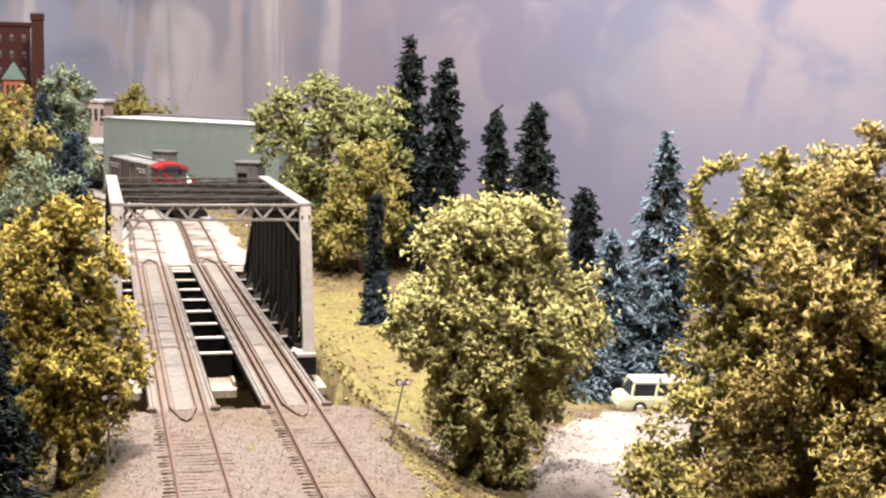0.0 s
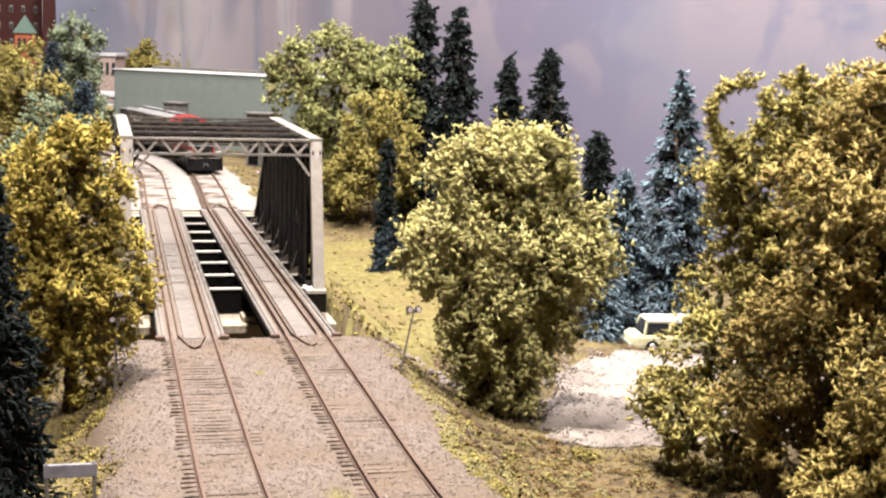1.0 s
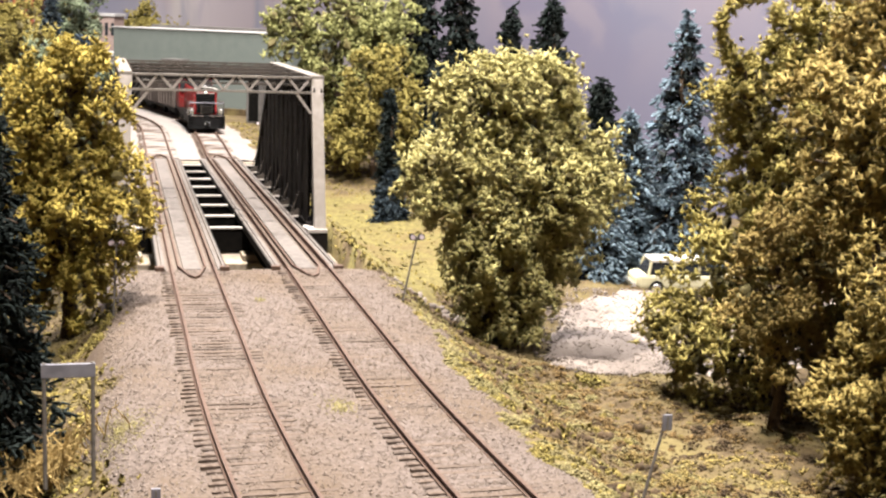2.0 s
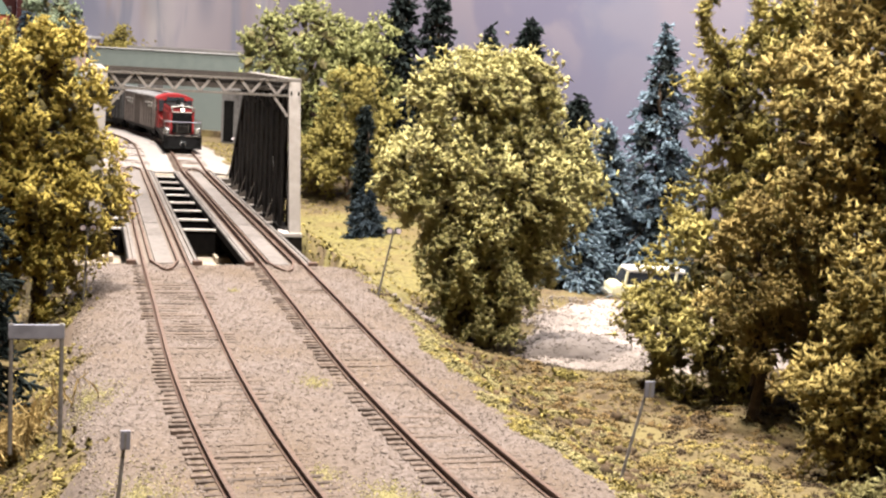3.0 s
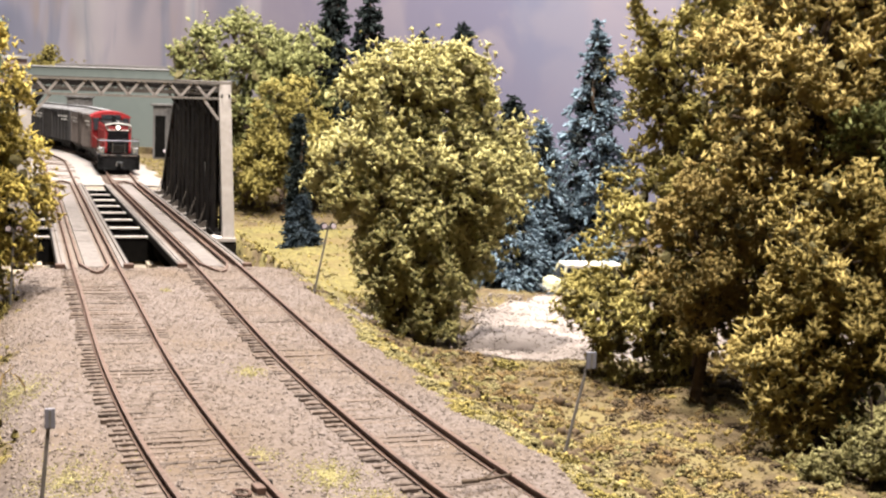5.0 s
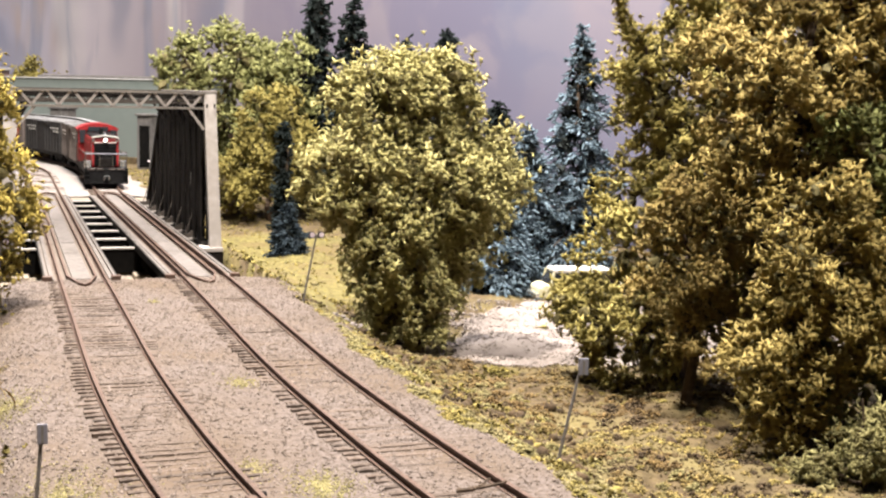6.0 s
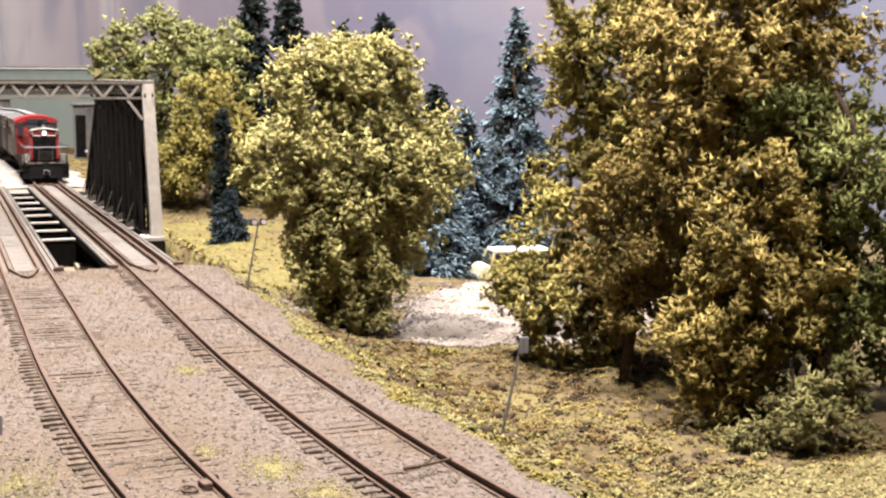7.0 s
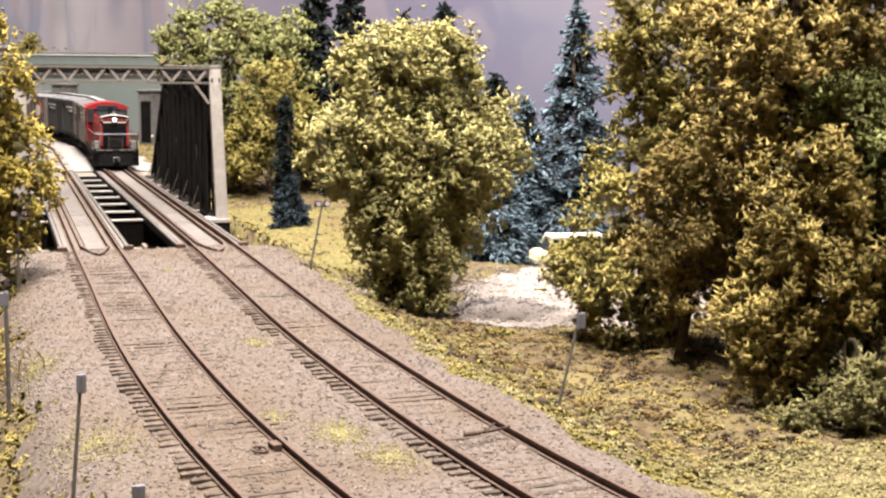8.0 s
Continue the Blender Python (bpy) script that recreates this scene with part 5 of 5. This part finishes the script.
def sedan():
    """An old rounded car, front away to the right; wheels on the gravel."""
    t = empty("car", at(230, 64, -27.6, -8), "cream old-fashioned estate car parked on gravel", "car")
    bd = box(B(), -26, 26, -9.5, 9.5, 3.2, 10.2, 1.6)
    box(bd, -27.5, -18, -9.2, 9.2, 4.0, 9.4, 1.6)
    part("body", bd, CREAM, t, "cream body")
    cb = B()
    q = [(-22, 10), (-19, 17), (10, 17), (16, 10)]
    a_ = [cb.verts.new((u, -8.6 + (0.9 if v > 12 else 0), v)) for u, v in q]
    b_ = [cb.verts.new((u, 8.6 - (0.9 if v > 12 else 0), v)) for u, v in q]
    cb.faces.new(a_), cb.faces.new(b_)
    for k in range(4):
        cb.faces.new((a_[k], a_[(k + 1) % 4], b_[(k + 1) % 4], b_[k]))
    part("cabin", cb, GLASS, t, "dark glazing")
    part("roof", box(B(), -19.5, 10.5, -8.2, 8.2, 16.2, 18.0, 0.7), WHITE, t, "white roof")
    for u in (-19.6, -7, 6):
        for s_ in (-1, 1):
            part("pillar", beam(B(), (u - 1.2, s_ * 8.7, 10), (u, s_ * 7.9, 16.6), 0.9, 1.2), CREAM, t)
    part("bumper", box(B(), -29, -27.2, -9.5, 9.5, 4, 5.8, 0.4), CHROME, t, "bright rear bumper")
    for u in (-16.5, 16.5):
        for s_ in (-1, 1):
            wh = part("wheel", rod(B(), (u, s_ * 7.2, 3.7), (u, s_ * 9.9, 3.7), 3.7, 3.7, 20), TYRE, t)
            part("hubcap", rod(B(), (u, s_ * 9.8, 3.7), (u, s_ * 10.3, 3.7), 2.2, 1.8, 16), CHROME, wh)


sedan()

# ---- loose stuff ----
rs = np.random.default_rng(99)


def stuff(name, n, where, size, template, material, label, category, flat=1.4, lift=0.2, zf=ground_z):
    P = where(rs, n)
    z = zf(P[:, 0], P[:, 1]) + lift
    sc = rs.uniform(size[0], size[1], len(P)) * rs.choice([1, 1, 1, 1.4], len(P))
    V, F = scatter([template(rs) for _ in range(10)], np.c_[P, z], turns(rs, len(P), flat), sc, rs)
    return tagged(raw(name, V, F, material, None, True), label, category, kind="stuff")


def crumb(r):
    """A four-sided grain."""
    v = np.array([(1, 0, -0.5), (-0.5, 0.87, -0.5), (-0.5, -0.87, -0.5), (0, 0, 0.9)]) * r.uniform(0.7, 1.3, (4, 1)) + r.normal(0, 0.15, (4, 3))
    return v, np.array([(0, 2, 1), (0, 1, 3), (1, 2, 3), (2, 0, 3)])


def bed_at(x, y):
    return bed_z(x, y, x - np.interp(y, MID[:, 1], MID[:, 0]))


def on_bed(r, n):
    y = -470 + 470 * r.random(n) ** 0.9
    u = r.uniform(-60, 60, n)
    on = np.minimum(np.abs(np.abs(u + 24.5) - 8.85), np.abs(np.abs(u - 24.5) - 8.85))
    keep = on > 1.3
    return np.stack([u + np.interp(y, MID[:, 1], MID[:, 0]), y], 1)[keep]


stuff("ballast_stones", 74000, on_bed, (0.24, 0.52), crumb, STONE, "loose tan and grey ballast stones", "gravel", 1.5, -0.06, bed_at)


def right_bank(r, n, wide=30):
    y = r.uniform(-470, 20, n)
    d = 54 + np.abs(r.normal(0, wide, n))
    x = np.interp(y, MID[:, 1], MID[:, 0]) + d
    lot = (x > 116) & (y > -104) & (y < 60)
    clear = np.sin(x * 0.09 + 1) + np.sin(y * 0.075) + np.sin(x * 0.05 - y * 0.11) + 0.6 * np.sin(x * 0.31 + y * 0.23) > -0.6
    return np.stack([x, y], 1)[~lot & clear]


def clumped(r, n, where, wide, each):
    """Mounds of turf: many pieces round each of a few hundred middles."""
    mid = where(r, max(8, n // each), wide)
    sp = r.uniform(0.8, 2.6, len(mid))
    k = r.integers(0, len(mid), n)
    return mid[k] + r.normal(0, 1, (n, 2)) * sp[k][:, None]


def ditch(r, n):
    t_ = r.random(n)
    return np.stack([60 + 26 * t_ + r.normal(0, 2.2, n), 16 - 34 * t_ + r.normal(0, 2.5, n)], 1)


def rock_edge(r, n):
    t_ = r.random(n)
    return np.stack([68 + 26 * t_ + r.normal(0, 1.5, n), 27 - 34 * t_ + r.normal(0, 2.0, n)], 1)


def brown_bank(r, n):
    y = r.uniform(-470, -90, n)
    x = np.interp(y, MID[:, 1], MID[:, 0]) + 60 + 130 * r.random(n)
    return np.stack([x, y], 1)


def far_bank(r, n):
    y = r.uniform(15, 800, n)
    x = 58 + 6 * sstep(500, 560, y) + r.random(n) * (40 + np.minimum(y, 560) * 0.28)
    return np.stack([x, y], 1)


def left_bank(r, n):
    y = r.uniform(-420, 420, n)
    d = 52 + np.abs(r.normal(0, 22, n))
    x = np.interp(y, MID[:, 1], MID[:, 0]) - d
    return np.stack([x, y], 1)[(y < -2) | (d > 62)]


def fluff(r):
    return squiggle(r, 1.7, 0.7, 2, 1.2)


stuff("earth_crumbs", 12000, brown_bank, (0.3, 0.75), crumb, CRUMB, "tan and brown earth crumbs", "soil", 1.5, 0.1)
stuff("earth_crumbs", 10000, right_bank, (0.3, 0.8), crumb, CRUMB, "tan and brown earth crumbs", "soil", 1.5, 0.1)
stuff("turf_tufts", 7000, lambda r, n: clumped(r, n, right_bank, 24, 46), (0.35, 1.0), fluff, TURF, "yellow-green and olive ground foam turf", "turf", 1.3, 0.3)
stuff("turf_tufts", 9500, far_bank, (0.4, 1.3), fluff, TURF, "yellow-green ground foam turf by the bridge", "turf", 1.3, 0.3)
stuff("earth_crumbs", 9000, left_bank, (0.35, 0.9), crumb, CRUMB, "tan and brown earth crumbs", "soil", 1.5, 0.1)
stuff("turf_tufts", 4000, left_bank, (0.5, 1.2), fluff, TURF, "olive ground foam turf", "turf", 1.3, 0.3)


def near_turf(r, n):
    """A carpet of turf along the front of the bank and out under the far side of the trees."""
    y = r.uniform(-400, -292, n)
    x = np.interp(y, MID[:, 1], MID[:, 0]) + 58 + 120 * r.random(n)
    soft = np.sin(x * 0.11 + 0.6) + np.sin(y * 0.09 + x * 0.03) + 0.5 * np.sin(x * 0.27 - y * 0.21)
    front = (y < -285 - 0.25 * (120 - x)) | (x > 165)
    return np.stack([x, y], 1)[front & (soft > -0.7)]


def front_turf(r, n):
    y = -430 + 128 * r.random(n) ** 0.8
    return np.stack([70 + 150 * r.random(n), y], 1)


stuff("turf_carpet", 26000, front_turf, (0.3, 0.8), crumb, TURF_BRIGHT, "yellow-green foam turf carpet along the bank", "turf", 1.3, 1.0)
# clods in the hollow also carry the shadow under the rocks
stuff("soil_clods", 1100, ditch, (0.8, 2.4), pebble, SOIL, "dark soil clods, also for the shade under the ditch ledge", "soil", 1.3, 0.2)
stuff("soil_clods", 700, lambda r, n: clumped(r, n, right_bank, 34, 6), (0.7, 2.2), pebble, SOIL, "dark brown soil clods", "soil", 1.3, 0.2)


def mounds(count, where, radius, material, label, each=64, height=0.55, zf=ground_z):
    """Soft heaps of ground foam, each a low dome of many small lumps."""
    mid = where(rs, count)
    rad = radius[0] + (radius[1] - radius[0]) * rs.random(len(mid)) ** 2
    k = np.repeat(np.arange(len(mid)), each)
    d, a_ = np.sqrt(rs.random(len(k))), rs.uniform(0, 6.283, len(k))
    P = mid[k] + (rad[k] * d * rs.uniform(0.7, 1.3, len(k)))[:, None] * np.stack([np.cos(a_), np.sin(a_)], 1)
    z = zf(P[:, 0], P[:, 1]) + height * rad[k] * (1 - d * d) * rs.uniform(0.6, 1.1, len(k)) - 0.1
    V, F = scatter([crumb(rs) for _ in range(16)], np.c_[P, z], turns(rs, len(k), 1.4), (0.30 + 0.10 * rad[k]) * rs.uniform(0.6, 1.3, len(k)), rs)
    return tagged(raw("turf_mounds", V, F, material, None, True), label, "turf", kind="stuff")


def bed_edge(r, n):
    y = -470 + 465 * r.random(n)
    edge = 55 - 8 * (1 - sstep(-200, -60, y))
    x = np.interp(y, MID[:, 1], MID[:, 0]) + edge + np.abs(r.normal(0, 7, n))
    return np.stack([x, y], 1)


def slope(r, n):
    y = r.uniform(-300, -90, n)
    x = np.interp(y, MID[:, 1], MID[:, 0]) + r.uniform(56, 104, n)
    return np.stack([x, y], 1)


def under_trees(r, n):
    y = r.uniform(-308, -130, n)
    return np.stack([84 + 100 * r.random(n), y], 1)


def left_edge(r, n):
    y = -430 + 420 * r.random(n)
    x = np.interp(y, MID[:, 1], MID[:, 0]) - 56 - np.abs(r.normal(0, 14, n))
    return np.stack([x, y], 1)


def bank_top(r, n):
    y = r.uniform(30, 420, n)
    return np.stack([62 + r.random(n) * (34 + y * 0.16), y], 1)


mounds(330, bed_edge, (1.0, 3.2), TURF_BRIGHT, "bright yellow-green turf heaps along the ballast")
mounds(260, bed_edge, (0.8, 2.6), TURF, "olive turf heaps along the ballast")
mounds(230, slope, (0.9, 3.0), TURF_BRIGHT, "yellow turf heaps on the brown slope", 40)
mounds(230, slope, (0.9, 3.4), LITTER, "brown earthy heaps on the slope", 40)
mounds(90, slope, (0.8, 2.0), SOIL, "dark soil heaps on the slope", 26, 0.8)
# brown and dark heaps also paint the shadow of the big trees
mounds(380, under_trees, (1.0, 4.0), LITTER, "brown litter heaps that darken the shadowed ground under the trees", 40, 0.4)
mounds(280, under_trees, (0.8, 3.0), SOIL, "dark heaps for the tree shadow on the ground", 30, 0.5)
mounds(90, under_trees, (0.8, 2.4), TURF, "olive turf heaps under the trees", 36, 0.5)
mounds(150, left_edge, (1.2, 3.6), TURF, "olive turf heaps beside the ballast")
mounds(120, bank_top, (1.2, 3.6), TURF_BRIGHT, "bright turf heaps on the bank by the bridge", 40)
mounds(160, near_turf, (1.0, 2.6), TURF_BRIGHT, "pale yellow turf heaps along the bank's front", 36, 0.35, lambda x, y: ground_z(x, y) + 0.8)


def lot_at(r, n):
    return np.stack([r.uniform(112, 300, n), r.uniform(-105, 60, n)], 1)


stuff("gravel_stones", 7000, lot_at, (0.4, 0.9), pebble, GRAVEL, "pale crushed stones on the clearing", "gravel", 1.5, 1.5)


def mossy(cx_, cy_, rad):
    def where(r, n):
        d, a_ = np.abs(r.normal(0, rad, n)), r.uniform(0, 6.283, n)
        return np.stack([cx_ + d * np.cos(a_), cy_ + 1.6 * d * np.sin(a_)], 1)
    return where


for cx_, cy_, rad, n in ((3, -306, 4.0, 420), (8, -327, 4.0, 380), (4, -207, 3.2, 160), (-2, -62, 1.5, 60), (-8, -290, 2.5, 120), (-47, -300, 9.0, 500), (-56, -215, 6.0, 350)):
    stuff("moss_patch", n * 4, mossy(cx_, cy_, rad), (0.16, 0.34), crumb, TURF_BRIGHT, "yellow-olive moss on the ballast", "moss", 1.4, 0.05, bed_at)
stuff("grass_tuft", 240, mossy(110, -125, 2.6), (0.6, 1.3), fluff, TURF, "bright yellow-green turf tuft beside the gravel", "turf", 1.0, 1.0)
stuff("rocks", 70, rock_edge, (1.0, 2.4), pebble, GRAVEL, "grey broken rocks along the bank", "rock", 1.0, 0.6)
stuff("grey_rubble", 900, lambda r, n: np.stack([r.uniform(104, 150, n), r.normal(-101, 6, n)], 1), (0.5, 1.3), crumb, GRAVEL, "grey rubble along the gravel's edge", "gravel", 1.4, 0.6)

jt = empty("rail_joint_clamp", at(-13.1, -316, 0, 8), "dark rail joint clamp with wire ends", "clamp")
part("plate", box(B(), -1.0, 1.0, -1.9, 1.9, -1.3, 0.2, 0.3), RAIL, jt)
wire = B()
for k in range(10):
    a0_, a1_ = k * 0.6283, (k + 1) * 0.6283
    rod(wire, (-3.6 + 1.6 * math.cos(a0_), -1.0 + 2.2 * math.sin(a0_), -0.6), (-3.6 + 1.6 * math.cos(a1_), -1.0 + 2.2 * math.sin(a1_), -0.6), 0.3, 0.3, 6)
part("wire_loop", wire, RAIL, jt)
part("bolt", rod(B(), (1.4, 2.4, -0.4), (3.4, 2.4, -0.4), 0.9, 0.8, 8), STEEL_DARK, jt)
tw = empty("fallen_twig", at(31, -322, 0.9), "small crooked brown twig lying over the rails", "twig")
stem = B()
rt = np.random.default_rng(3)
limb(stem, (-6, -1.2, -0.2), (5, 1.0, 0.4), 0.5, 0.3, rt, 5)
limb(stem, (-1, -0.2, 0.1), (2.5, 3.0, 0.6), 0.35, 0.2, rt, 3)
part("stem", stem, BARK, tw)

GX, GY = -77.0, -212.0


def grass_clump():
    r = np.random.default_rng(5)
    n = 700
    a, d = r.uniform(0, 6.28, n), np.abs(r.normal(0, 7.5, n))
    P = np.stack([GX + d * np.cos(a), GY + d * np.sin(a), 0 * a], 1)
    P[:, 2] = ground_z(P[:, 0], P[:, 1]) + 9
    tm = [squiggle(r, 9.0, 0.30, 3, 0.5) for _ in range(8)]
    V, F = scatter(tm, P, turns(r, n, 0.6), r.uniform(0.6, 1.1, n), r)
    tagged(raw("grass_clump", V, F, DRYGRASS), "clump of dry tan grass", "grass", kind="stuff")


grass_clump()


# ---- what moves ----
SPEED = 37.5
FRONT = PR.s_of_y(698.0) + 22.0


def along(s, wheelbase):
    """The pose of a vehicle whose front is at s on the right-hand track."""
    a, b = PR.point(s + wheelbase[0]), PR.point(s + wheelbase[1])
    d = (b - a) / np.linalg.norm(b - a)
    p = a - d * wheelbase[0]
    return at(p[0], p[1], 0.8, -math.degrees(math.atan2(d[0], d[1])))


def motions():
    steps = [k * 0.2 for k in range(41)]
    lead = [(loco, 0.0, (34, 122))] + [(c, 158.0 + 154.0 * k, (26, 124)) for k, c in enumerate(cars)]
    for ob, back, base in lead:
        walk(ob, [(t_, along(FRONT - SPEED * t_ + back, base)) for t_ in steps])
    for ob, y, up in WHEELS:
        turn = SPEED / 5.4 * 57.2958
        walk(ob, [(t_, pose(0, y * K, up * K - 0.0008, -turn * t_)) for t_ in steps])


motions()
